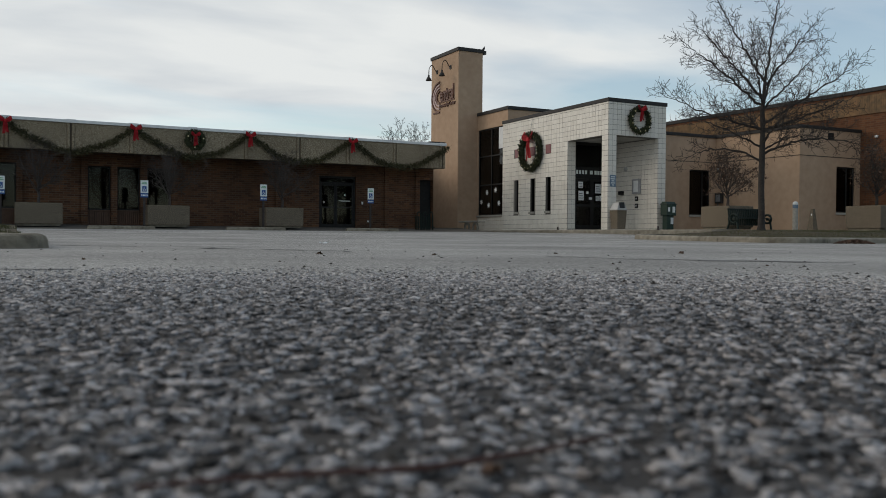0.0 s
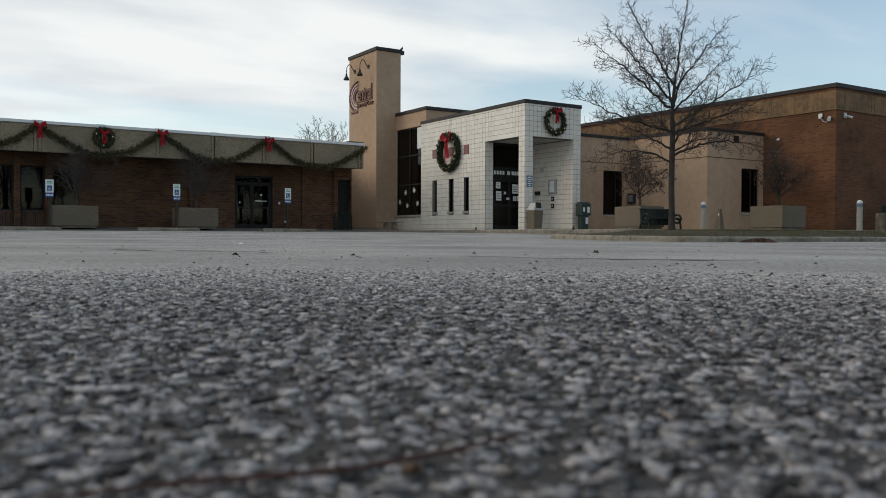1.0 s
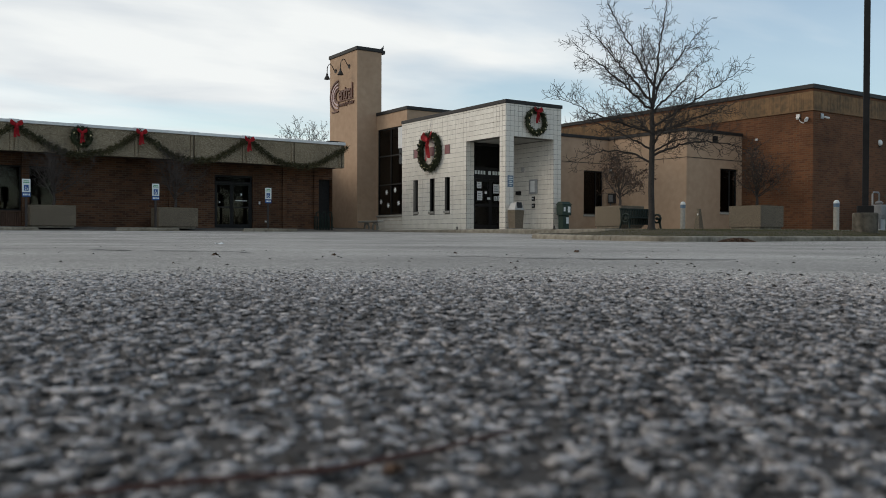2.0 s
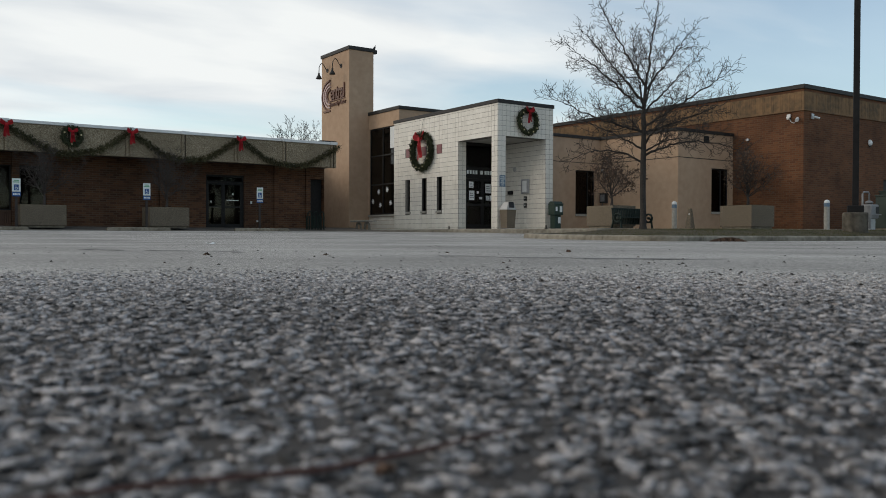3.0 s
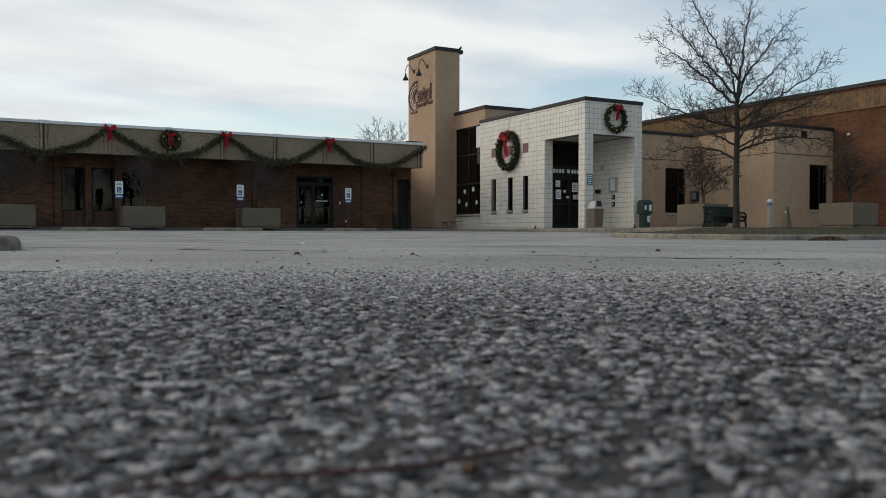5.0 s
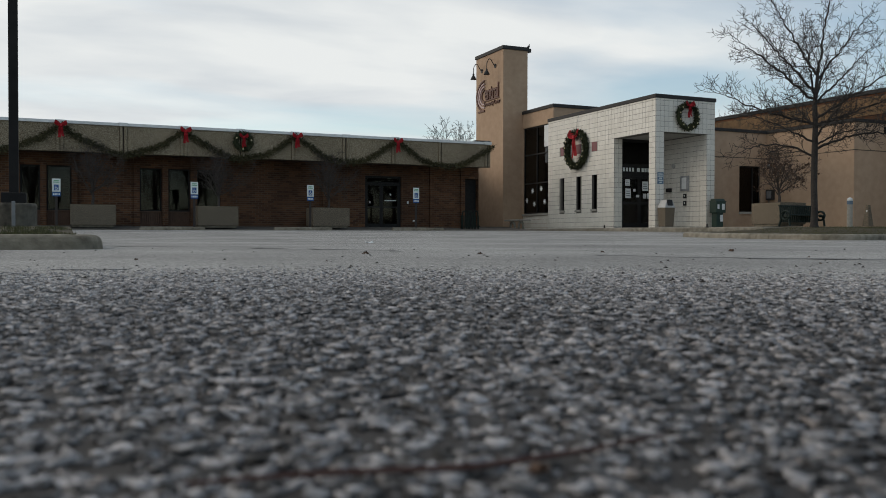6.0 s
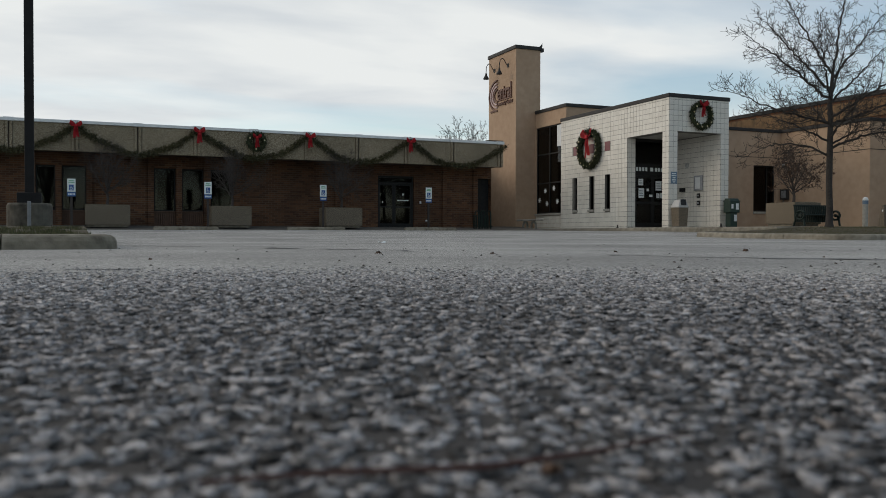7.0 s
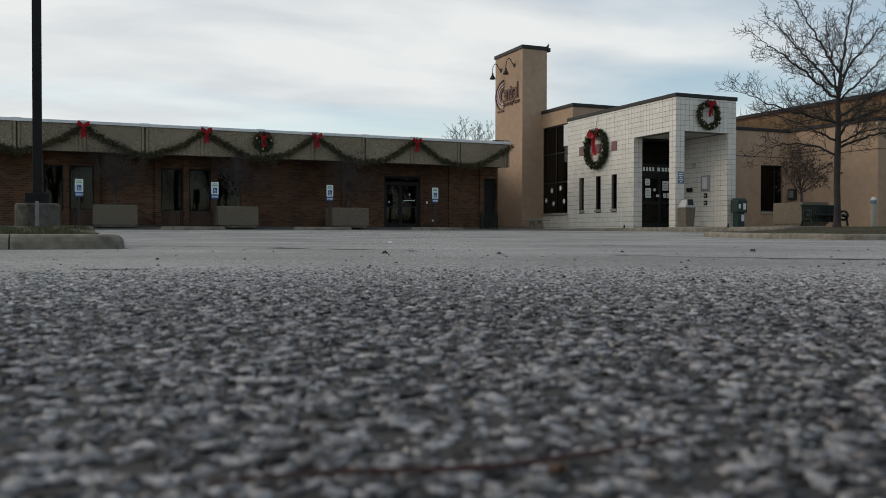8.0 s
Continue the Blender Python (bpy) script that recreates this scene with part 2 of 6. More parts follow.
def bm_tube(bm, pts, radii, sides=8, cap=True):
    """A tube along points with a radius at each."""
    pts = [Vector(p) for p in pts]
    if not isinstance(radii, (list, tuple)):
        radii = [radii] * len(pts)
    rings = []
    for i, p in enumerate(pts):
        d = (pts[min(i + 1, len(pts) - 1)] - pts[max(i - 1, 0)]).normalized()
        up = Vector((0, 0, 1)) if abs(d.z) < 0.9 else Vector((1, 0, 0))
        a = d.cross(up).normalized()
        b = d.cross(a)
        rings.append([bm.verts.new(p + (a * math.cos(2 * math.pi * k / sides) + b * math.sin(2 * math.pi * k / sides)) * radii[i]) for k in range(sides)])
    for r, s in zip(rings, rings[1:]):
        for k in range(sides):
            bm.faces.new((r[k], r[(k + 1) % sides], s[(k + 1) % sides], s[k]))
    if cap:
        bm.faces.new(list(reversed(rings[0])))
        bm.faces.new(rings[-1])
    return bm


def bm_lathe(bm, prof, sides=20, cx=0.0, cy=0.0):
    """A turned shape from (radius, height) pairs."""
    rings = [[bm.verts.new((cx + r * math.cos(2 * math.pi * k / sides), cy + r * math.sin(2 * math.pi * k / sides), z)) for k in range(sides)] for r, z in prof]
    for r, s in zip(rings, rings[1:]):
        for k in range(sides):
            bm.faces.new((r[k], r[(k + 1) % sides], s[(k + 1) % sides], s[k]))
    bm.faces.new(list(reversed(rings[0])))
    bm.faces.new(rings[-1])
    return bm


def bm_prism(bm, outline, z0, z1):
    """An upright prism over a plan outline (counter-clockwise)."""
    lo = [bm.verts.new((x, y, z0)) for x, y in outline]
    hi = [bm.verts.new((x, y, z1)) for x, y in outline]
    k = len(outline)
    for i in range(k):
        bm.faces.new((lo[i], lo[(i + 1) % k], hi[(i + 1) % k], hi[i]))
    bm.faces.new(hi)
    bm.faces.new(list(reversed(lo)))
    return bm


def part(name, bm, material, parent=None, label="", smooth=False):
    """Links a bmesh as one mesh object, under a thing or a part."""
    bmesh.ops.recalc_face_normals(bm, faces=bm.faces)
    me = bpy.data.meshes.new(name)
    bm.to_mesh(me)
    bm.free()
    me.materials.append(material)
    if smooth:
        me.shade_smooth()
    ob = new(name, me)
    if parent:
        ob.parent = parent
    if label:
        ob["label"] = label
    return ob


def box(name, x0, y0, z0, x1, y1, z1, material, parent=None, label="", bev=0.0):
    return part(name, bm_box(bmesh.new(), x0, y0, z0, x1, y1, z1, bev), material, parent, label)


def thing(name, at, label, category, group="", kind=""):
    ob = new(name)
    ob.location = at
    return tagged(ob, label, category, group, kind)


# ---- the ground ----
def lot_z(x, y):
    """The lot is level round the camera and climbs towards the building."""
    s = 0.25 * x + 0.97 * y
    knots = ((-1e6, 0.0), (0, 0), (11, 0.0), (17, 0.022), (20, 0.05), (22, 0.085), (25, 0.165), (29, 0.26), (33, 0.29), (40, 0.36), (1e6, 0.36))
    for (a, za), (b, zb) in zip(knots, knots[1:]):
        if s <= b:
            f = (s - a) / (b - a)
            return za + (zb - za) * f


WALK_Z = 0.47


def ground_sheet():
    bm = bmesh.new()
    steps = [-3000, -600, -150, -50, -20, -10, -5, -2] + [i * 1.0 for i in range(0, 46)] + [50, 60, 90, 150, 600, 3000]
    grid = [[bm.verts.new((x, y, lot_z(x, y))) for x in steps] for y in steps]
    for r, s in zip(grid, grid[1:]):
        for i in range(len(steps) - 1):
            bm.faces.new((r[i], r[i + 1], s[i + 1], s[i]))
    return tagged(part("ground", bm, ASPHALT), "weathered grey asphalt car park with exposed stones", "asphalt ground", kind="structure")


ground_sheet()

# ---- more materials ----
NEEDLES = mat("dark_fir_needles", (0.018, 0.026, 0.011), (0.055, 0.062, 0.026), 14, 0.7, 0, island=0.5)
OLD_NEEDLES = mat("weathered_fir_needles", (0.024, 0.0245, 0.0085), (0.070, 0.062, 0.025), 14, 0.8, 0, island=0.5)
RIBBON = mat("red_velvet_ribbon", (0.33, 0.008, 0.014), (0.46, 0.016, 0.024), 6, 0.75, 0.1, 80)
BARK = mat("grey_brown_bark", (0.020, 0.017, 0.015), (0.056, 0.048, 0.042), 22, 0.95, 0.8, 45, big=3)
PALE_BARK = mat("pale_shrub_bark", (0.042, 0.034, 0.030), (0.085, 0.070, 0.062), 22, 0.95, 0.5, 45, big=3)
DEAD_LEAF = mat("dry_brown_leaf", (0.05, 0.029, 0.019), (0.125, 0.074, 0.048), 10, 0.9, 0, island=0.4)
POLE_PAINT = mat("dark_bronze_paint", (0.011, 0.0105, 0.011), (0.021, 0.02, 0.02), 4, 0.7, 0.05, 30, spec=0.15)
SIGN_WHITE = mat("white_sign_sheet", (0.62, 0.66, 0.64), (0.72, 0.75, 0.73), 5, 0.45, 0.0)
SIGN_GREEN = mat("green_sign_print", (0.10, 0.30, 0.17), (0.15, 0.38, 0.22), 5, 0.5, 0.0)
SIGN_BLUE = mat("blue_sign_print", (0.01, 0.06, 0.21), (0.016, 0.085, 0.28), 5, 0.5, 0.0)
SIGN_GREY = mat("blue_grey_sign_print", (0.10, 0.15, 0.21), (0.13, 0.19, 0.26), 5, 0.5, 0.0)
RUST_POST = mat("brown_steel_post", (0.018, 0.013, 0.011), (0.042, 0.030, 0.025), 9, 0.6, 0.1, 60)
GREEN_PAINT = mat("dark_green_paint", (0.008, 0.026, 0.019), (0.015, 0.04, 0.03), 6, 0.45, 0.05, 40)
BENCH_GREEN = mat("worn_black_green_paint", (0.006, 0.013, 0.010), (0.011, 0.021, 0.016), 6, 0.6, 0.05, 40, spec=0.25)
CABINET_GREEN = mat("grey_green_paint", (0.021, 0.036, 0.028), (0.032, 0.050, 0.039), 4, 0.5, 0.05, 30)
PLASTIC_WHITE = mat("weathered_white_plastic", (0.52, 0.53, 0.53), (0.68, 0.69, 0.68), 5, 0.45, 0.03, 30)
HOOD_GREY = mat("dull_grey_plastic", (0.33, 0.325, 0.31), (0.45, 0.445, 0.43), 5, 0.55, 0.05, 30)
GALVANISED = mat("galvanised_steel", (0.30, 0.31, 0.32), (0.44, 0.45, 0.46), 12, 0.45, 0.05, 50, metal=0.6)
MAROON = mat("maroon_glazed_tile", (0.16, 0.055, 0.06), (0.22, 0.08, 0.085), 5, 0.4, 0.03, 20)
LETTER = mat("brown_sign_letter", (0.10, 0.045, 0.03), (0.16, 0.07, 0.045), 5, 0.55, 0.03, 30)
LETTER_PALE = mat("pale_pink_sign_metal", (0.42, 0.30, 0.29), (0.52, 0.39, 0.37), 5, 0.5, 0.03, 30)
GOLD = mat("pale_gold_ornament", (0.55, 0.45, 0.22), (0.75, 0.66, 0.42), 9, 0.4, 0.0)
PAPER = mat("white_paper", (0.62, 0.64, 0.64), (0.74, 0.75, 0.74), 4, 0.8, 0.0)
INK = mat("grey_print", (0.10, 0.11, 0.12), (0.18, 0.19, 0.2), 4, 0.8, 0.0)
SOLDIER = mat("weathered_brick_band", (0.095, 0.066, 0.038), (0.23, 0.135, 0.066), 5, 0.9, 0.5, 50, big=0.9, island=0.18)
RIB_PANEL = mat("brown_ribbed_panel", (0.085, 0.05, 0.034), (0.13, 0.075, 0.05), 7, 0.85, 0.2, 40)
METER_GREY = mat("grey_meter_paint", (0.15, 0.152, 0.155), (0.23, 0.232, 0.235), 6, 0.55, 0.05, 30)
BLACK = mat("black_rubber", (0.008, 0.008, 0.008), (0.016, 0.016, 0.016), 7, 0.6, 0.0)
TWIG = mat("red_brown_twig", (0.045, 0.018, 0.014), (0.08, 0.034, 0.026), 40, 0.85, 0.3, 200)
TAR = mat("crack_sealant", (0.05, 0.05, 0.05), (0.11, 0.109, 0.107), 20, 0.75, 0.2, 60)

YW, YF, WING_END = 34.98, 33.75, 17.42      # wing wall, wing fascia, end of the wing
XC, YC = 20.91, 26.64                       # front corner of the white entrance block
XR, YL = 23.83, 34.60                       # its right end and its far left end
XW = 21.25                                  # tall window wall
XT, YT, XT2 = 20.12, 37.66, 21.52           # tower
XB, YB, Y1, XA, Y2 = 31.10, 19.86, 23.18, 27.54, 27.59


# ---- walls with openings ----
def wall_mesh(axis, at, thick, a0, a1, z0, z1, holes):
    """A wall of real thickness. axis "x": it runs along x with its front at y = at; axis "y": along y, front at x = at."""
    sa = sorted({a0, a1, *[h[0] for h in holes], *[h[1] for h in holes]})
    sz = sorted({z0, z1, *[h[2] for h in holes], *[h[3] for h in holes]})
    solid = {(i, j): not any(h[0] <= (sa[i] + sa[i + 1]) / 2 <= h[1] and h[2] <= (sz[j] + sz[j + 1]) / 2 <= h[3] for h in holes)
             for i in range(len(sa) - 1) for j in range(len(sz) - 1)}
    bm = bmesh.new()
    cache = {}

    def v(i, d, j):
        k = (i, d, j)
        if k not in cache:
            p = (sa[i], at + d * thick) if axis == "x" else (at + d * thick, sa[i])
            cache[k] = bm.verts.new((*p, sz[j]))
        return cache[k]

    for (i, j), s in solid.items():
        if not s:
            continue
        for d in (0, 1):
            bm.faces.new((v(i, d, j), v(i + 1, d, j), v(i + 1, d, j + 1), v(i, d, j + 1)))
        for (di, dj), (p, q) in {(-1, 0): ((0, 0), (0, 1)), (1, 0): ((1, 0), (1, 1)), (0, -1): ((0, 0), (1, 0)), (0, 1): ((0, 1), (1, 1))}.items():
            if not solid.get((i + di, j + dj), False):
                bm.faces.new((v(i + p[0], 0, j + p[1]), v(i + q[0], 0, j + q[1]), v(i + q[0], 1, j + q[1]), v(i + p[0], 1, j + p[1])))
    return bm


def window(axis, at, a0, a1, z0, z1, parent, mullions=(), transoms=(), fw=0.05, depth=0.08, name="window"):
    """Frame bars with panes between them, set behind a wall's front."""
    root = new(name)
    root.parent = parent
    f = lambda p0, q0, p1, q1, n, m: box(n, *((p0, at, q0, p1, at + depth, q1) if axis == "x" else (at, p0, q0, at + depth, p1, q1)), m, root)
    f(a0, z0, a0 + fw, z1, "frame", BLACK_FRAME)
    f(a1 - fw, z0, a1, z1, "frame", BLACK_FRAME)
    f(a0 + fw, z1 - fw, a1 - fw, z1, "frame", BLACK_FRAME)
    f(a0 + fw, z0, a1 - fw, z0 + fw, "frame", BLACK_FRAME)
    cuts_a = [a0 + fw] + [c for m in mullions for c in (m - fw / 2, m + fw / 2)] + [a1 - fw]
    cuts_z = [z0 + fw] + [c for m in transoms for c in (m - fw / 2, m + fw / 2)] + [z1 - fw]
    for m in mullions:
        f(m - fw / 2, z0 + fw, m + fw / 2, z1 - fw, "mullion", BLACK_FRAME)
    for i in range(0, len(cuts_a), 2):
        for m in transoms:
            f(cuts_a[i], m - fw / 2, cuts_a[i + 1], m + fw / 2, "transom", BLACK_FRAME)
        for j in range(0, len(cuts_z), 2):
            g = depth * 0.45
            p0, p1, q0, q1 = cuts_a[i], cuts_a[i + 1], cuts_z[j], cuts_z[j + 1]
            box("pane", *((p0, at + g, q0, p1, at + g + 0.01, q1) if axis == "x" else (at + g, p0, q0, at + g + 0.01, p1, q1)), GLASS, root)
    return root


# ---- the brick wing ----
wing = thing("wing_building", (0, 0, 0), "low brown brick wing under a pebbled concrete fascia", "building", kind="structure")
WIN = ((-1.48, -0.81), (-0.59, 0.26), (2.70, 3.52), (3.76, 4.59), (4.86, 5.76))
DOOR = (11.93, 13.61)
holes = [(a, b, 0.48, 2.72) for a, b in WIN] + [(*DOOR, 0.40, 2.70), (16.72, 17.40, 0.40, 2.70), (-6.0, -5.2, 1.04, 2.72), (-4.9, -4.1, 1.04, 2.72)]
part("wall", wall_mesh("x", YW, 0.3, -30, WING_END, 0.2, 3.9, holes), BRICK_BROWN, wing)
box("end_wall", WING_END - 0.3, YW + 0.3, 0.2, WING_END, 49.7, 3.9, BRICK_BROWN, wing)
box("back_wall", -30, 49.7, 0.2, WING_END, 50, 3.9, BRICK_BROWN, wing)
box("end_wall", -30, YW + 0.3, 0.2, -29.7, 49.7, 3.9, BRICK_BROWN, wing)
box("roof", -30, YF + 0.26, 3.92, WING_END, 50, 4.10, ROOFING, wing)
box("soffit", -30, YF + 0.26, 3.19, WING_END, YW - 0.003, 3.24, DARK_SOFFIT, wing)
box("floor", -29.7, YW + 0.3, 0.40, WING_END - 0.3, 49.7, 0.46, DARK_SOFFIT, wing)
for a, b in WIN:
    window("x", YW + 0.14, a, b, 1.04, 2.72, wing)
    p = bmesh.new()
    n = int((b - a) / 0.075)
    for k in range(n):
        w = (b - a) / n
        bm_box(p, a + k * w + 0.006, YW + 0.10, 0.48, a + (k + 1) * w - 0.006, YW + 0.24, 0.98)
    part("ribbed_panel", p, RIB_PANEL, wing, "brown ribbed panel under the window")
    box("sill", a + 0.01, YW + 0.05, 0.982, b - 0.01, YW + 0.14, 1.036, RIB_PANEL, wing, bev=0.006)
for a, b in ((-1.72, -1.49), (-0.80, -0.60), (0.27, 0.47), (2.46, 2.69), (3.53, 3.75), (4.60, 4.85), (5.77, 6.0), (10.0, 10.2), (14.95, 15.16), (16.47, 16.69)):
    box("pier", a, YW - 0.10, 0.3, b, YW - 0.004, 3.186, BRICK_BROWN, wing)
box("base_course", 6.0, YW - 0.02, 0.3, 10.0, YW - 0.004, 0.55, BRICK_BROWN, wing)
box("service_door", 16.73, YW + 0.24, 0.42, 17.39, YW + 0.28, 2.69, BLACK_FRAME, wing, "dark recessed side door")

door = thing("glass_door", (0, 0, 0), "dark framed double glass door in the brick wall", "door", kind="structure")
d0, d1 = DOOR
for x0, x1, z0, z1 in ((d0 + 0.002, d0 + 0.07, 0.46, 2.698), (d1 - 0.07, d1 - 0.002, 0.46, 2.698), (d0 + 0.07, d1 - 0.07, 2.62, 2.698), (d0 + 0.07, d1 - 0.07, 2.38, 2.44)):
    box("door_frame", x0, YW + 0.08, z0, x1, YW + 0.2, z1, BLACK_FRAME, door)
box("transom_pane", d0 + 0.07, YW + 0.13, 2.44, d1 - 0.07, YW + 0.14, 2.62, GLASS, door)
mid = (d0 + d1) / 2 - 0.06
for x0, x1 in ((d0 + 0.075, mid - 0.004), (mid + 0.004, d1 - 0.075)):
    leaf = box("leaf", x0, YW + 0.1, 0.47, x1, YW + 0.15, 0.62, BLACK_FRAME, door, "black metal rail of a door leaf")
    for q in ((x0, 0.62, x0 + 0.07, 2.37), (x1 - 0.07, 0.62, x1, 2.37), (x0 + 0.07, 2.29, x1 - 0.07, 2.37), (x0 + 0.07, 1.32, x1 - 0.07, 1.38)):
        box("stile", q[0], YW + 0.1, q[1], q[2], YW + 0.15, q[3], BLACK_FRAME, leaf)
    for z0, z1 in ((0.62, 1.32), (1.38, 2.29)):
        box("pane", x0 + 0.07, YW + 0.12, z0, x1 - 0.07, YW + 0.13, z1, GLASS, leaf)
box("sticker", 12.86, YW + 0.107, 1.62, 13.40, YW + 0.109, 1.65, PAPER, door, "thin white line of unreadable print")
box("sticker", 13.11, YW + 0.107, 1.86, 13.17, YW + 0.109, 1.94, PAPER, door, "small white sticker")
box("sticker", 12.16, YW + 0.107, 1.52, 12.21, YW + 0.109, 1.60, PAPER, door, "small white sticker")
box("bell_plate", 13.88, YW - 0.03, 1.50, 13.95, YW - 0.004, 1.62, PLASTIC_WHITE, wing, "small white wall plate")
box("outlet_plate", 14.16, YW - 0.03, 0.72, 14.26, YW - 0.004, 0.79, PLASTIC_WHITE, wing, "small white wall plate")

# fascia: precast panels between twin ribs, under a white metal coping
RIBS = [-2.28 + 2.157 * k for k in range(-6, 10)]
RIBS[-1] = 17.25
for a, b in zip([-30] + RIBS, RIBS + [None]):
    lo, hi = (a + 0.13 if a > -30 else a), (b - 0.13 if b else None)
    if hi:
        box("panel", lo, YF, 3.14, hi, YF + 0.25, 4.15, FASCIA, wing, bev=0.012)
for r in RIBS:
    for s in (-1, 1):
        c = r + s * 0.075
        box("rib", c - 0.05, YF - 0.045, 3.14, c + 0.05, YF + 0.25, 4.15, FASCIA, wing, bev=0.015)
    plain = min(abs(r - p) for p in (-4.42, -0.09, 4.24, 8.55, 12.87)) < 0.5
    box("joint", r - 0.024, YF + (0.0 if plain else 0.03), 3.15, r + 0.024, YF + 0.24, 4.15, FASCIA if plain else DARK_SOFFIT, wing)
    box("coping_splice", r - 0.17, YF - 0.075, 4.145, r + 0.17, YF + 0.44, 4.278, WHITE_METAL, wing, bev=0.01)
for a, b in zip([-30] + RIBS, RIBS + [WING_END + 0.02]):
    box("coping", a + (0.172 if a > -30 else 0), YF - 0.055, 4.152, b - (0.172 if b < 17.3 else 0), YF + 0.42, 4.265, WHITE_METAL, wing, bev=0.012)
box("roof_edge", 17.45, 35.4, 4.10, 18.25, 35.7, 4.53, DARK_METAL, wing, "dark metal roof edge beside the tower")
box("link_wall", WING_END, 41.0, 0.3, XT, 41.3, 4.2, BRICK_BROWN, wing)

# ---- the sign tower ----
tower = thing("tower", (0, 0, 0), "tall tan stucco tower carrying a sign, dark metal cap", "tower", kind="structure")
box("wall", XT, YT, 0.2, XT2, YT + 3.05, 9.46, STUCCO, tower, bev=0.012)
box("cap", XT - 0.05, YT - 0.05, 9.46, XT2 + 0.07, YT + 3.11, 9.64, DARK_METAL, tower, bev=0.015)
part("cap_end", bm_prism(bmesh.new(), ((XT2 + 0.0, YT - 0.06), (XT2 + 0.17, YT - 0.06), (XT2 + 0.17, YT + 0.16), (XT2 + 0.0, YT + 0.16)), 9.40, 9.58), DARK_METAL, tower)
fin = bmesh.new()
bm_tube(fin, ((XT2 + 0.0, YT, 9.62), (XT2 + 0.07, YT, 9.72), (XT2 + 0.11, YT, 9.83)), [0.07, 0.05, 0.015], 6)
part("finial", fin, DARK_METAL, tower)

ON_X = Matrix(((0, 0, -1), (-1, 0, 0), (0, 1, 0))).to_4x4()   # text that faces -x
ON_Y = Matrix(((1, 0, 0), (0, 0, -1), (0, 1, 0))).to_4x4()    # text that faces -y


def lettering(text, size, at, turn, material, parent, thick=0.03, name="lettering", squeeze=1.0):
    c = bpy.data.curves.new(name, "FONT")
    c.body, c.size, c.extrude, c.offset = text, size, thick, size * 0.012
    c.materials.append(material)
    ob = new(name, c)
    ob.matrix_world = Matrix.Translation(at) @ turn @ Matrix.Diagonal((squeeze, 1, 1, 1))
    ob.parent = parent
    return ob


sign = thing("tower_sign", (XT, 39.27, 7.4), "brown raised letters and a pale ringed initial on stucco", "sign")
for k, (r, m) in enumerate(((0.82, LETTER), (0.66, LETTER_PALE), (0.50, LETTER_PALE), (0.34, LETTER))):
    b = bmesh.new()
    n = 28
    w = 0.075
    pr = []
    for i in range(n + 1):
        a = radians(92 + 176 * i / n)
        pr.append((math.cos(a), math.sin(a)))
    rows = [[b.verts.new((-d, -c * rr * 1.2, s * rr)) for (rr, d) in ((r - w, 0.0), (r - w, 0.06), (r, 0.06), (r, 0.0))] for c, s in pr]
    for p, q in zip(rows, rows[1:]):
        for i in range(4):
            b.faces.new((p[i], p[(i + 1) % 4], q[(i + 1) % 4], q[i]))
    b.faces.new(rows[0]); b.faces.new(list(reversed(rows[-1])))
    ring = part("ring", b, m, sign, "pale ring of the initial" if m is LETTER_PALE else "")
    ring.location = (-0.005, 0.36, 0.0)
lettering("entral", 1.05, (-0.04, 0.34, -0.24), ON_X, LETTER, sign, squeeze=0.63)
lettering("Community Center", 0.28, (-0.03, 0.50, -0.56), ON_X, LETTER, sign, squeeze=0.82)
box("underline", -0.05, -1.22, -0.32, -0.002, 0.42, -0.27, LETTER, sign)
box("underline", -0.05, 0.42, -0.82, -0.002, 1.15, -0.74, LETTER, sign)


def sign_lamp(at):
    root = thing("wall_lamp", at, "dark gooseneck lamp on the stucco tower", "lamp", "tower sign lamps")
    pts = [(0, 0, 0)] + [(-0.08 - 0.46 * i / 10, 0, 0.03 + 0.30 * math.sin(math.pi * 0.78 * i / 10) ** 1.5) for i in range(11)]
    pts = [(x * 0.86, y, z) for x, y, z in pts] + [(-0.49, 0, 0.08), (-0.50, 0, -0.20)]
    part("arm", bm_tube(bmesh.new(), pts, 0.022, 8), DARK_METAL, root, smooth=True)
    b = bm_lathe(bmesh.new(), ((0.11, 0.0), (0.11, 0.03)), 14)
    bmesh.ops.rotate(b, verts=b.verts, matrix=Matrix.Rotation(radians(-90), 3, "Y"))
    part("wall_plate", b, DARK_METAL, root)
    part("shade", bm_lathe(bmesh.new(), ((0.15, -0.24), (0.16, -0.23), (0.10, -0.10), (0.05, -0.03), (0.05, 0.06), (0.02, 0.07)), 16), DARK_METAL, root, smooth=True).location = (-0.50, 0, -0.25)
    return root


lamp = sign_lamp((XT, 40.03, 8.76))
copy_thing(lamp, pose(XT, 38.51, 8.76))

# ---- the tall window hall ----
hall = thing("window_hall", (0, 0, 0), "tan stucco hall with tall dark windows above a tiled base", "building", kind="structure")
part("wall", wall_mesh("y", XW, 0.3, 34.72, YT, 0.2, 6.22, [(34.85, 37.6, 1.19, 5.50)]), STUCCO, hall)
box("roof", XW + 0.3, 34.8, 5.9, 30, 43, 6.1, ROOFING, hall)
box("side_wall", XW + 0.302, 34.72, 5.0, 30, 34.8, 6.22, STUCCO, hall)
box("cap", XW - 0.05, 34.66, 6.22, XW + 0.4, YT + 0.0, 6.38, DARK_METAL, hall, bev=0.01)
box("cap", XW + 0.4, 34.66, 6.22, 30, 35.0, 6.38, DARK_METAL, hall, bev=0.01)
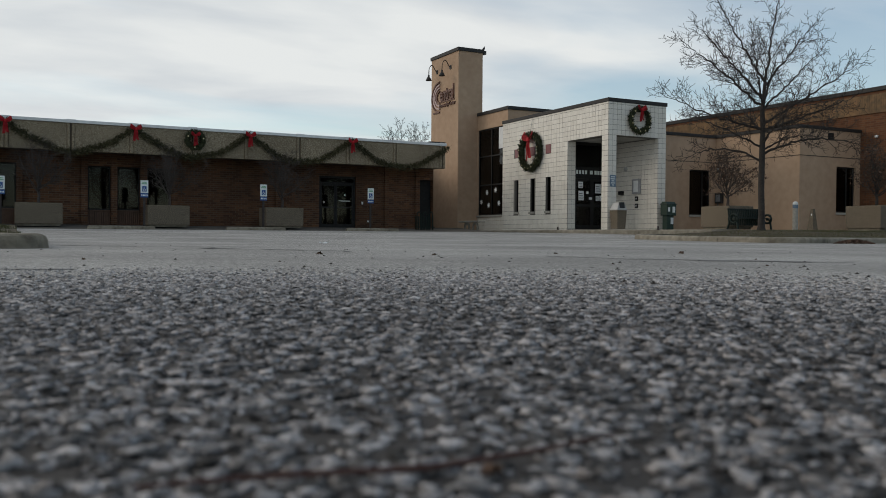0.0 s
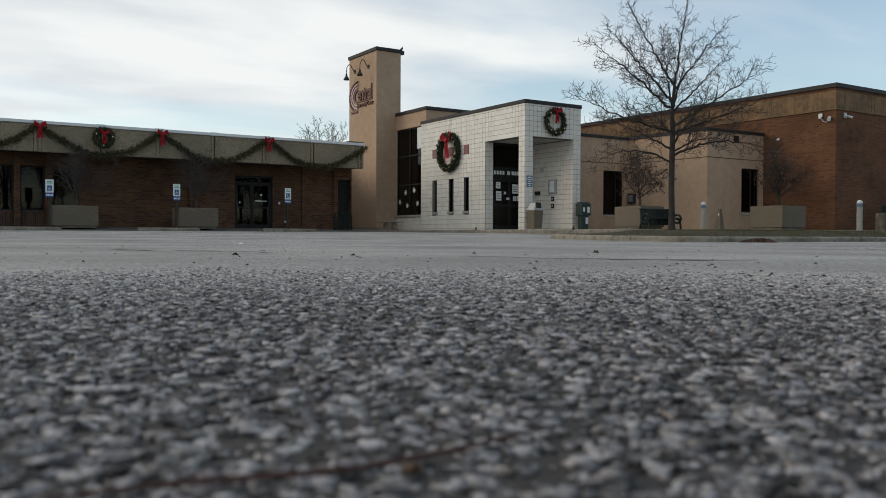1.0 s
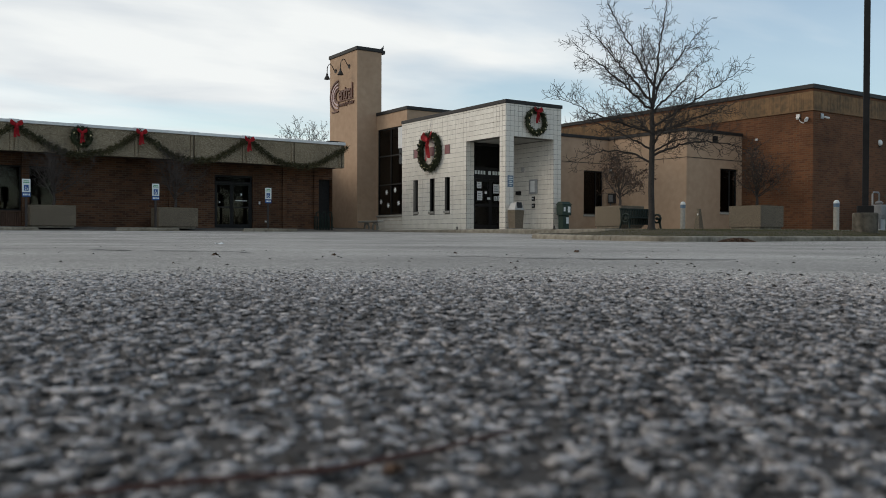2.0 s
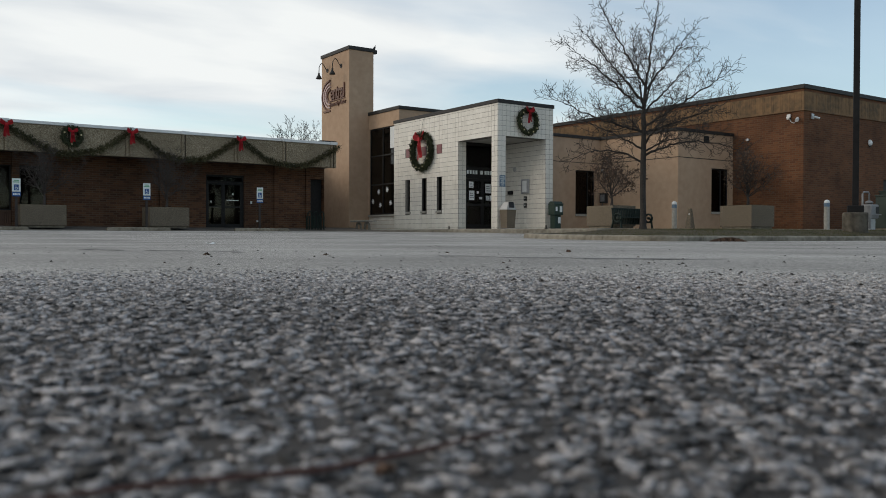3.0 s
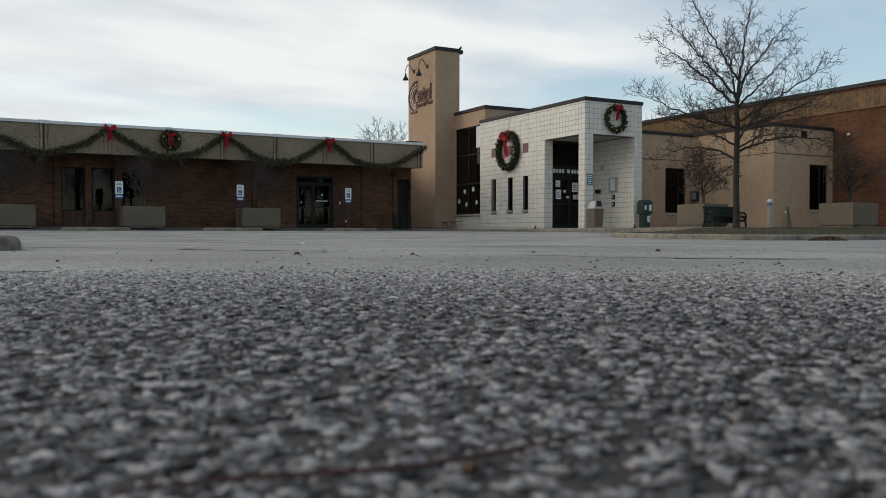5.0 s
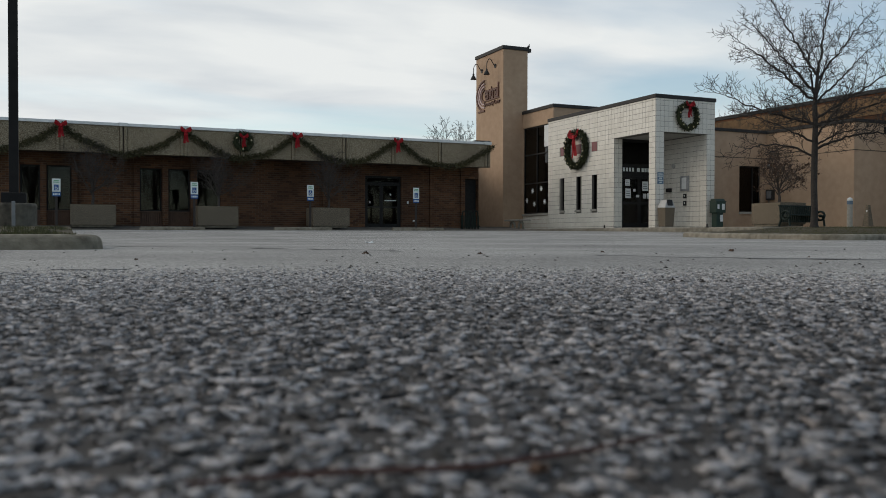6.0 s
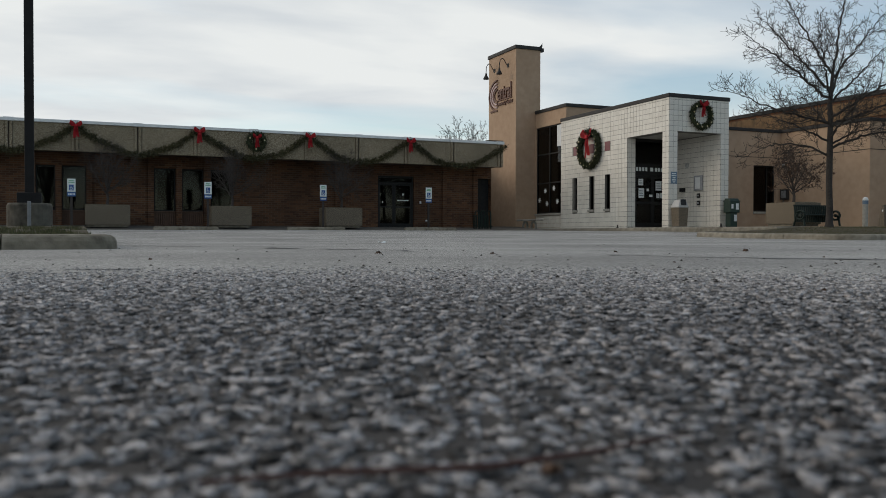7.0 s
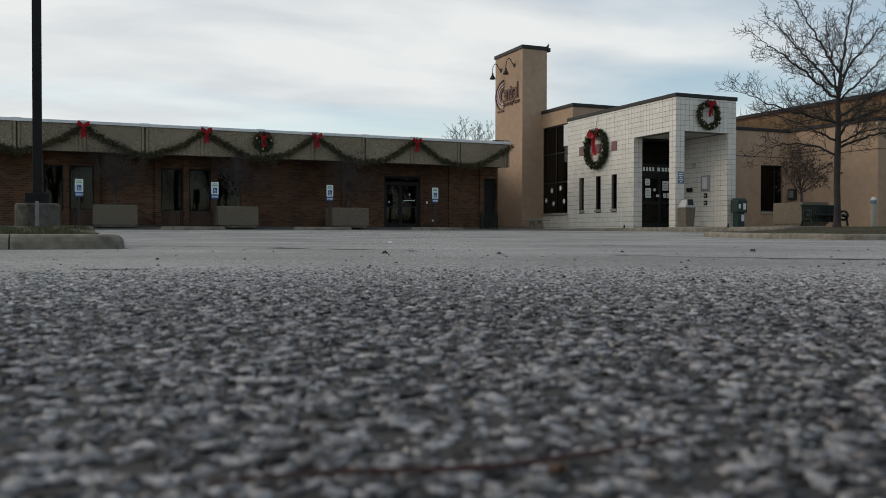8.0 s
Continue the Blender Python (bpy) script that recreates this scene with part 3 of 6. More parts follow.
box("back_wall", 29.8, 34.8, 0.2, 30, 43, 5.9, STUCCO, hall)
box("back_wall", XT2, 42.8, 0.2, 29.8, 43, 5.9, STUCCO, hall)
box("floor", XW + 0.3, 34.0, 0.40, 29.8, 42.8, 0.46, DARK_SOFFIT, hall)
window("y", XW + 0.06, 34.852, 37.598, 1.19, 5.50, hall, mullions=(36.34,), transoms=(2.70, 4.13), fw=0.06)
box("sill", XW - 0.07, YL + 0.002, 1.09, XW + 0.06, 37.62, 1.185, CONCRETE, hall, bev=0.01)
# bright sky glare in the upper pane, put in as a white panel
box("glare_panel", XW + 0.03, 34.95, 4.42, XW + 0.055, 35.60, 5.44, PLASTIC_WHITE, hall, "white panel standing in for sky glare in the upper window")


def snowflake(at, r):
    b = bmesh.new()
    for k in range(3):
        a = radians(60 * k + 10)
        c, s = math.cos(a) * r, math.sin(a) * r
        n = (-math.sin(a) * r * 0.2, math.cos(a) * r * 0.2)
        d = -0.002 - 0.002 * k
        vs = [b.verts.new((d + e, p, q)) for e in (0, 0.0015) for p, q in ((-c - n[0], -s - n[1]), (c - n[0], s - n[1]), (c + n[0], s + n[1]), (-c + n[0], -s + n[1]))]
        for q in ((0, 1, 2, 3), (7, 6, 5, 4), (0, 4, 5, 1), (1, 5, 6, 2), (2, 6, 7, 3), (3, 7, 4, 0)):
            b.faces.new([vs[i] for i in q])
    ob = part("snowflake_sticker", b, PAPER)
    ob.location = at
    return tagged(ob, "white paper snowflake stuck on the tall window", "sticker", "window snowflakes")


for y, z in ((36.8, 2.33), (35.97, 2.42), (37.36, 1.87), (36.63, 1.68), (35.64, 1.76), (35.22, 2.05)):
    snowflake((XW + 0.088, y, z), 0.13)

# ---- the white entrance block ----
TILE = 0.2032
Z0, ZS, ZT = 0.48, 4.155, 5.46
XI, YD = XR - 0.40, 29.34                  # inner face of the porch's side wall, its back
block = thing("entrance_block", (0, 0, 0), "white glazed block entrance porch with a dark metal cap", "building", kind="structure")
SLITS = ((33.11, 33.49), (31.85, 32.23), (30.60, 30.98))
part("wall", wall_mesh("y", XC, 0.40, YC, YL, 0.2, ZT, [(YC + 0.4, YD, 0.2, ZS)] + [(a, b, 1.26, 2.76) for a, b in SLITS]), GROUT, block)
part("front_wall", wall_mesh("x", YC, 0.40, XC + 0.402, XR, 0.2, ZT, [(XC + 0.402, XI, 0.2, ZS)]), GROUT, block)
box("side_wall", XI, YC + 0.402, 0.2, XR, Y2 + 2.5, ZT, GROUT, block)
box("soffit", XC + 0.402, YC + 0.402, ZS + 0.02, XI - 0.002, YD + 0.1, ZS + 0.1, SOFFIT, block)
box("roof", XC + 0.402, YC + 0.402, 5.2, XI - 0.002, YL - 0.26, 5.4, ROOFING, block)
for q in ((XC - 0.04, YC - 0.04, XR + 0.04, YC + 0.45), (XC - 0.04, YC + 0.45, XC + 0.45, YL + 0.04), (XR - 0.45, YC + 0.45, XR + 0.04, Y2 + 2.5)):
    box("cap", q[0], q[1], ZT, q[2], q[3], ZT + 0.15, DARK_METAL, block, bev=0.012)
box("inner_wall", XI - 0.1, YD + 0.25, 0.2, XI, YL, 5.2, DARK_SOFFIT, block)
box("floor", XC + 0.402, YD - 0.3, 0.40, XI - 0.002, YL - 0.26, 0.47, DARK_SOFFIT, block)
for a, b in SLITS:
    window("y", XC + 0.10, a + 0.002, b - 0.002, 1.262, 2.758, block, fw=0.035)
    box("sill", XC - 0.06, a - 0.02, 1.16, XC + 0.10, b + 0.02, 1.256, CONCRETE, block, bev=0.012)
for yc in (33.30, 32.04, 30.79):
    box("accent_tile", XC - 0.012, yc - 0.195, 3.76, XC - 0.002, yc + 0.195, 4.16, MAROON, block, "maroon glazed square", bev=0.003)

# porch doors
front = thing("entrance_door", (0, 0, 0), "black framed glass entrance doors with paper notices", "door", kind="structure")
FY = YD + 0.10
for q in ((XC + 0.404, 0.47, XC + 0.48, ZS), (XI - 0.08, 0.47, XI - 0.004, ZS), (XC + 0.48, 2.62, XI - 0.08, 2.70), (XC + 0.48, 4.05, XI - 0.08, ZS), (XC + 0.48, 3.06, XI - 0.08, 3.12)):
    box("door_frame", q[0], FY, q[1], q[2], FY + 0.12, q[3], BLACK_FRAME, front)
box("transom_pane", XC + 0.48, FY + 0.05, 3.12, XI - 0.08, FY + 0.06, 4.05, GLASS, front)
box("header_panel", XC + 0.48, FY + 0.04, 2.70, XI - 0.08, FY + 0.08, 3.06, BLACK_FRAME, front)
for k, (w, h) in enumerate(((0.10, 0.16), (0.10, 0.16), (0.10, 0.16), (0.10, 0.16), (0.15, 0.16), (0.12, 0.16), (0.11, 0.16), (0.11, 0.16), (0.10, 0.16))):
    x = XC + 0.54 + k * 0.155 + (0.1 if k > 3 else 0) + (0.08 if k > 4 else 0)
    box("address_bar", x, FY + 0.034, 2.82, x + w, FY + 0.038, 2.82 + h, SIGN_WHITE, front, "plain white address bar")
dm = XC + 0.48 + 0.90
for x0, x1 in ((XC + 0.484, dm - 0.004), (dm + 0.004, XI - 0.084)):
    leaf = box("leaf", x0, FY + 0.03, 0.475, x1, FY + 0.08, 0.65, BLACK_FRAME, front)
    for q in ((x0, 0.65, x0 + 0.08, 2.61), (x1 - 0.08, 0.65, x1, 2.61), (x0 + 0.08, 2.52, x1 - 0.08, 2.61), (x0 + 0.08, 1.44, x1 - 0.08, 1.54)):
        box("stile", q[0], FY + 0.03, q[1], q[2], FY + 0.08, q[3], BLACK_FRAME, leaf)
    for z0, z1 in ((0.65, 1.44), (1.54, 2.52)):
        box("pane", x0 + 0.08, FY + 0.05, z0, x1 - 0.08, FY + 0.06, z1, GLASS, leaf)
for x, z, w, h in ((21.56, 2.22, 0.24, 0.27), (21.57, 1.70, 0.28, 0.40), (22.44, 2.02, 0.30, 0.40), (22.48, 1.70, 0.16, 0.20), (22.12, 1.74, 0.16, 0.10), (22.68, 1.70, 0.10, 0.22), (21.98, 1.98, 0.11, 0.11)):
    sheet = box("notice", x, FY + 0.024, z, x + w, FY + 0.028, z + h, PAPER, front, "white paper notice with unreadable print")
    if h > 0.18:
        for i in range(3):
            box("print_bar", x + 0.03, FY + 0.020, z + h * (0.2 + 0.24 * i), x + w - 0.03 - 0.02 * i, FY + 0.023, z + h * (0.28 + 0.24 * i), INK, sheet)

# things on the porch walls
case = thing("notice_case", (XI, 27.90, 1.98), "grey metal notice case with a white sheet", "notice case")
box("frame", -0.07, -0.25, -0.02, -0.012, 0.25, 0.60, GALVANISED, case, bev=0.012)
box("sheet", -0.078, -0.13, 0.06, -0.071, 0.15, 0.53, PAPER, case)
for i, z in enumerate((1.66, 1.36)):
    b = thing("wall_switch_plate", (XI, 27.90, z), "small dark control plate on white tiles", "switch plate", "porch plates")
    box("plate", -0.05, -0.09, 0.0, -0.012, 0.09, 0.19, DARK_METAL, b, bev=0.006)
    box("button", -0.058, -0.03, 0.07, -0.051, 0.03, 0.13, PLASTIC_WHITE, b)
spk = thing("wall_intercom", (XI, 28.85, 1.95), "small dark intercom on the porch wall", "intercom")
box("body", -0.16, -0.12, 0.0, -0.012, 0.12, 0.16, BLACK_FRAME, spk, bev=0.02)
wl_ = thing("wall_light", (XI, 28.62, 3.04), "small oval wall light on the porch tiles", "wall light")
b = bm_lathe(bmesh.new(), ((0.10, 0.0), (0.11, 0.02), (0.09, 0.06), (0.04, 0.085)), 16)
bmesh.ops.rotate(b, verts=b.verts, matrix=Matrix.Rotation(radians(-90), 3, "Y"))
part("cover", b, HOOD_GREY, wl_, smooth=True).location = (-0.012, 0, 0)
psign = thing("pillar_sign", (XC + 0.22, YC - 0.012, 2.12), "blue-grey sign with unreadable white lines", "sign")
box("plate", -0.14, -0.012, 0, 0.15, -0.002, 0.46, SIGN_GREY, psign, bev=0.003)
for i, w in enumerate((0.10, 0.2, 0.13, 0.22, 0.2)):
    box("print_bar", 0.005 - w / 2, -0.016, 0.05 + 0.08 * i, 0.005 + w / 2, -0.0125, 0.085 + 0.08 * i, SIGN_WHITE, psign)

# ---- the tan building ----
tan = thing("tan_building", (0, 0, 0), "single-storey tan stucco building with dark narrow windows", "building", kind="structure")
TZ = 4.48
part("wall", wall_mesh("x", Y2, 0.3, XR, XA, 0.2, TZ, [(26.02, 27.25, 1.13, 3.08)]), STUCCO, tan)
part("wall", wall_mesh("y", XA, 0.3, Y1, Y2 + 0.3, 0.2, TZ, []), STUCCO, tan)
part("wall", wall_mesh("x", Y1, 0.3, XA + 0.302, XB - 0.003, 0.2, TZ, [(29.67, 30.85, 1.2, 3.05)]), STUCCO, tan)
box("roof", XR, Y2 + 0.3, 4.2, XB - 0.01, 34.7, 4.4, ROOFING, tan)
box("roof", XA + 0.3, Y1 + 0.3, 4.2, XB - 0.01, Y2 + 0.298, 4.4, ROOFING, tan)
box("corner", XA - 0.004, Y1 - 0.004, 0.2, XA + 0.304, Y1 + 0.05, TZ, STUCCO, tan)
box("cap", XR, Y2 - 0.05, TZ, XA - 0.05, Y2 + 0.35, TZ + 0.13, DARK_METAL, tan, bev=0.01)
box("cap", XA - 0.05, Y1 - 0.05, TZ, XA + 0.35, Y2 + 0.35, TZ + 0.13, DARK_METAL, tan, bev=0.01)
box("cap", XA + 0.35, Y1 - 0.05, TZ, XB - 0.003, Y1 + 0.35, TZ + 0.13, DARK_METAL, tan, bev=0.01)
for q in ((XR, Y2 - 0.006, XA - 0.007, Y2 - 0.001), (XA - 0.007, Y1 - 0.007, XA - 0.004, Y2 - 0.006), (XA - 0.004, Y1 - 0.008, XB - 0.003, Y1 - 0.0045)):
    box("reveal_joint", q[0], q[1], 3.40, q[2], q[3], 3.43, DARK_SOFFIT, tan)
window("x", Y2 + 0.1, 26.022, 27.248, 1.132, 3.078, tan, mullions=(26.85,))
window("x", Y1 + 0.1, 29.672, 30.848, 1.202, 3.048, tan, mullions=(30.4,))
box("sill", 26.0, Y2 - 0.05, 1.04, 27.27, Y2 + 0.1, 1.126, CONCRETE, tan, bev=0.01)
box("sill", 29.65, Y1 - 0.05, 1.11, 30.87, Y1 + 0.1, 1.196, CONCRETE, tan, bev=0.01)
box("vent", 29.14, Y1 - 0.03, 4.08, 29.46, Y1 - 0.0, 4.38, BLACK_FRAME, tan, "dark square wall vent", bev=0.01)
for i in range(4):
    box("vent_slat", 29.17, Y1 - 0.045, 4.12 + 0.065 * i, 29.43, Y1 - 0.031, 4.15 + 0.065 * i, DARK_METAL, tan)
ebox = thing("wall_cabinet", (XA, 27.30, 1.64), "small dark-framed electrical cabinet on stucco", "cabinet")
box("body", -0.15, -0.19, 0.0, -0.008, 0.19, 0.44, DARK_METAL, ebox, bev=0.012)
box("door", -0.162, -0.13, 0.07, -0.151, 0.13, 0.38, METER_GREY, ebox, bev=0.004)
box("conduit", -0.08, 0.08, -0.9, -0.04, 0.12, 0.0, METER_GREY, ebox)
horn = thing("wall_strobe", (XA, 27.36, 3.02), "small dark alarm box on stucco", "alarm")
box("body", -0.10, -0.10, 0.0, -0.008, 0.10, 0.22, DARK_METAL, horn, bev=0.012)
box("lens", -0.112, -0.06, 0.05, -0.101, 0.06, 0.14, HOOD_GREY, horn)

# ---- the brick hall ----
gym = thing("brick_hall", (0, 0, 0), "large orange-brown brick hall with a dark roof edge", "building", kind="structure")
part("wall", wall_mesh("y", XB, 0.3, YB, 60, 0.2, 6.1, []), BRICK_ORANGE, gym)
part("wall", wall_mesh("x", YB, 0.3, XB + 0.302, 70, 0.2, 6.1, [(37.15, 38.2, 0.3, 2.7)]), BRICK_ORANGE, gym)
box("roof", XB + 0.3, YB + 0.3, 5.8, 70, 60, 6.0, ROOFING, gym)
box("cap", XB - 0.06, YB - 0.06, 6.1, XB + 0.4, 60, 6.27, DARK_METAL, gym, bev=0.012)
box("cap", XB + 0.4, YB - 0.06, 6.1, 70, YB + 0.4, 6.27, DARK_METAL, gym, bev=0.012)


def soldier_band(axis, at, a0, a1, z0, z1, step=0.105):
    b = bmesh.new()
    k = a0
    while k < a1:
        d = 0.022 + 0.006 * random.random()
        e = min(k + step - 0.008, a1)
        bm_box(b, *((k, at - d, z0, e, at - 0.002, z1) if axis == "x" else (at - d, k, z0, at - 0.002, e, z1)))
        k += step
    return part("soldier_course", b, SOLDIER, gym, "weathered upright bricks of the parapet")


soldier_band("y", XB, YB - 0.01, YB + 22, 5.27, 5.98)
soldier_band("x", YB, XB, XB + 16, 5.27, 5.98)
box("drip_edge", XB - 0.05, YB - 0.05, 5.22, XB - 0.002, 45, 5.265, SOLDIER, gym)
box("drip_edge", XB - 0.002, YB - 0.05, 5.22, 60, YB - 0.002, 5.265, SOLDIER, gym)
box("door", 37.17, YB + 0.12, 0.4, 38.18, YB + 0.17, 2.68, DARK_METAL, gym, "dark grey steel door")


def security_camera(at, turn, group="hall cameras"):
    root = thing("security_camera", at, "white security camera on a box under the parapet", "camera", group)
    box("junction_box", -0.14, -0.09, -0.17, 0.14, -0.004, 0.17, GALVANISED, root, bev=0.015)
    b = bm_tube(bmesh.new(), ((0.0, -0.09, -0.02), (0.02, -0.22, -0.06)), 0.03, 8)
    part("arm", b, PLASTIC_WHITE, root)
    b = bm_tube(bmesh.new(), ((-0.02, -0.20, -0.06), (0.30, -0.36, -0.14)), [0.065, 0.07], 12)
    part("housing", b, PLASTIC_WHITE, root)
    b = bm_tube(bmesh.new(), ((0.30, -0.36, -0.14), (0.335, -0.378, -0.149)), 0.055, 12)
    part("lens", b, BLACK, root)
    root.matrix_basis = Matrix.Translation(at) @ pose(0, 0, 0, 0, 0, turn) @ Matrix.Diagonal((0.62, 0.62, 0.62, 1))
    return root


security_camera((XB, 20.50, 5.02), -90)
security_camera((31.66, YB, 5.02), 0)
dome = thing("dome_camera", (XB, 20.10, 4.86), "small white camera hung from a loose cable", "camera")
part("housing", bm_tube(bmesh.new(), ((-0.04, 0, 0.06), (-0.2, -0.06, -0.04)), [0.06, 0.07], 12), PLASTIC_WHITE, dome)
part("cable", bm_tube(bmesh.new(), ((-0.03, 0.38, 0.1), (-0.04, 0.3, -0.05), (-0.05, 0.16, -0.12), (-0.06, 0.02, 0.0)), 0.014, 6), PLASTIC_WHITE, dome)
fl = thing("wall_sensor", (XB, 22.43, 4.22), "small white wall sensor on brick", "sensor")
box("body", -0.09, -0.06, 0, -0.003, 0.06, 0.10, PLASTIC_WHITE, fl, bev=0.02)
bell = thing("wall_speaker", (35.97, YB, 4.18), "white round wall bell on brick", "bell")
b = bm_lathe(bmesh.new(), ((0.12, 0.0), (0.14, 0.03), (0.11, 0.08), (0.04, 0.11)), 16)
bmesh.ops.rotate(b, verts=b.verts, matrix=Matrix.Rotation(radians(90), 3, "X"))
part("dome", b, PLASTIC_WHITE, bell).location = (0, -0.003, 0.05)
box("bracket", -0.05, -0.07, -0.14, 0.05, -0.003, -0.08, DARK_METAL, bell)

# ---- walks, kerbs, lawn ----
def plate(name, outline, ztop, zlow, material, label, category):
    """A paved surface whose height follows ztop(x, y)."""
    bm = bmesh.new()
    hi = [bm.verts.new((x, y, ztop(x, y))) for x, y in outline]
    lo = [bm.verts.new((x, y, zlow)) for x, y in outline]
    k = len(outline)
    for i in range(k):
        bm.faces.new((lo[i], lo[(i + 1) % k], hi[(i + 1) % k], hi[i]))
    f = bm.faces.new(hi)
    bmesh.ops.triangulate(bm, faces=[f])
    return tagged(part(name, bm, material), label, category, kind="structure")


def kerb(name, path, ztop, width=0.16, material=None, label="weathered concrete kerb", joints=3.0, drop=0.25):
    """A rounded kerb along a plan path, in lengths with open joints; the path is its outer edge, the inside to its left."""
    root = thing(name, (0, 0, 0), label, "kerb", kind="structure")
    pts = [Vector((x, y, 0)) for x, y in path]
    dense = []
    for a, b in zip(pts, pts[1:]):
        n = max(1, int((b - a).length / 0.5))
        dense += [a.lerp(b, i / n) for i in range(n)]
    dense.append(pts[-1])
    prof = ((0.0, -drop), (0.012, -0.055), (0.026, -0.024), (0.05, -0.007), (0.085, 0.0), (width, 0.002), (width, -drop))
    runs, cur, length = [], [dense[0]], 0.0
    for p in dense[1:]:
        length += (p - cur[-1]).length
        cur.append(p)
        if length > joints:
            runs.append(cur)
            cur, length = [p], 0.0
    if len(cur) > 1:
        runs.append(cur)
    for run in runs:
        b = bmesh.new()
        rows = []
        for i, p in enumerate(run):
            d = (run[min(i + 1, len(run) - 1)] - run[max(i - 1, 0)]).normalized()
            n = Vector((-d.y, d.x, 0))
            q = p + d * (0.005 if i == 0 else -0.005 if i == len(run) - 1 else 0)
            w = 0.006 * (random.random() - 0.5)
            rows.append([b.verts.new((q.x + n.x * (o + w), q.y + n.y * (o + w), ztop(p.x, p.y) + z + w)) for o, z in prof])
        for r, s in zip(rows, rows[1:]):
            for k in range(len(prof)):
                b.faces.new((r[k], r[(k + 1) % len(prof)], s[(k + 1) % len(prof)], s[k]))
        b.faces.new(rows[0]); b.faces.new(list(reversed(rows[-1])))
        part("kerb_stone", b, material or KERB, root)
    return root


def arc(cx, cy, r, a0, a1, n=8):
    return [(cx + r * math.cos(radians(a0 + (a1 - a0) * i / n)), cy + r * math.sin(radians(a0 + (a1 - a0) * i / n))) for i in range(n + 1)]


def walk_z(x, y):
    e = max(0.0, min(1.0, max((x - 19.3) / 1.6 if y > 25 else 0.0, (y - 24.4) / 2.2 if x > 19.2 else 0.0)))
    return 0.405 + 0.075 * e


plate("wing_walk", ((-30, 32.1), (19.3, 32.1), (19.3, 36), (19.3, YW + 0.02), (-30, YW + 0.02)), lambda x, y: 0.275 + (y - 32.1) * 0.065 + 0.0, 0.1, WORN_WALK, "worn brownish walk along the brick wing", "pavement")
ENTRY = ((19.45, 42), (19.45, 24.6), (20.6, 20.7), (28.0, 16.8), (34.0, 16.6), (34.0, YB + 0.02), (XB + 0.02, YB + 0.02), (XB + 0.02, 34), (XC + 0.6, 34), (XC + 0.6, 42))
plate("entrance_walk", ENTRY, lambda x, y: 0.47 if x > 20.6 and y > 19 else 0.41, 0.1, CONCRETE, "pale concrete walk before the entrance", "pavement")
kerb("entrance_kerb", [(19.3, 40), (19.3, 33.0)] + [(19.3, 25.0)] + arc(19.8, 25.0, 0.5, 180, 200, 3)[1:] + [(20.5, 20.7), (28.0, 16.6)], lambda x, y: 0.412, material=PALE_KERB)


def lawn_z(x, y):
    e = max(0.0, min(1.0, (y - 13.6) / 1.8))
    f = max(0.0, min(1.0, (x - 16.6) / 2.8))
    return lot_z(x, y) + 0.105 + 0.16 * e * f


def lawn(name, x0, x1, y0, y1, zf, step, inside):
    bm = bmesh.new()
    nx, ny = int((x1 - x0) / step), int((y1 - y0) / step)
    g = {}
    for i in range(nx + 1):
        for j in range(ny + 1):
            x, y = x0 + i * step, y0 + j * step
            if inside(x, y):
                g[i, j] = bm.verts.new((x, y, zf(x, y) + 0.02 * noise.noise(Vector((x * 1.3, y * 1.3, 0)))))
    for i in range(nx):
        for j in range(ny):
            q = [(i, j), (i + 1, j), (i + 1, j + 1), (i, j + 1)]
            if all(k in g for k in q):
                bm.faces.new([g[k] for k in q])
    return tagged(part(name, bm, SOIL_GRASS, smooth=True), "thin brown-green winter grass behind a kerb", "lawn", kind="structure")


def in_lawn(x, y):
    if x < 16.26 and y < 14.2 and math.hypot(x - 16.26, y - 14.2) > 0.80:
        return False
    if x < 16.16 and y > 18.1 and math.hypot(x - 16.16, y - 18.1) > 0.70:
        return False
    return x >= 15.41 and 13.42 <= y and y <= max(min(18.7, 13.4 + (x - 14.3) * 5), 0) + max(0, x - 27) * 0.1 and y + (x - 28.0) * 0.866 <= 17.3 + (99 if x < 24 else 0) + (99 if x > 28 else 0) and (x < 28 or y < 16.7)


lawn("lawn", 15.25, 55.25, 13.42, 19.0, lawn_z, 0.25, in_lawn)
kerb("lawn_kerb", [(18.5, 18.9), (16.16, 18.9)] + arc(16.16, 18.1, 0.8, 90, 180, 6)[1:] + [(15.36, 14.2)] + arc(16.26, 14.2, 0.9, 180, 270, 8)[1:] + [(55, 13.3)], lambda x, y: lot_z(x, y) + 0.135, material=PALE_KERB)

isle_z = lambda x, y: 0.088 + max(0, min(1, (y - 8.0) / 10)) * 0.18
lawn("lawn", -6.9, 0.15, 7.39, 24.0, isle_z, 0.2, lambda x, y: True)
kerb("island_kerb", [(-7.95, 7.25)] + [(-0.02, 7.25)] + arc(-0.02, 7.57, 0.32, -90, 0, 6)[1:] + [(0.30, 24.1)], lambda x, y: 0.118, drop=0.2, joints=3.3)


def grass(name, count, place, h0, h1):
    bm = bmesh.new()
    for _ in range(count):
        x, y, z = place()
        a, h, lean = random.random() * 6.28, random.uniform(h0, h1), random.uniform(0, 0.6)
        dx, dy = math.cos(a), math.sin(a)
        w = 0.0035
        p = [(x - dy * w, y + dx * w, z - 0.01), (x + dy * w, y - dx * w, z - 0.01), (x + dx * h * lean, y + dy * h * lean, z + h)]
        bm.faces.new([bm.verts.new(q) for q in p])
    me = bpy.data.meshes.new(name)
    bm.to_mesh(me); bm.free()
    me.materials.append(GRASS)
    return tagged(new(name, me), "sparse dry grass blades", "grass", kind="stuff")


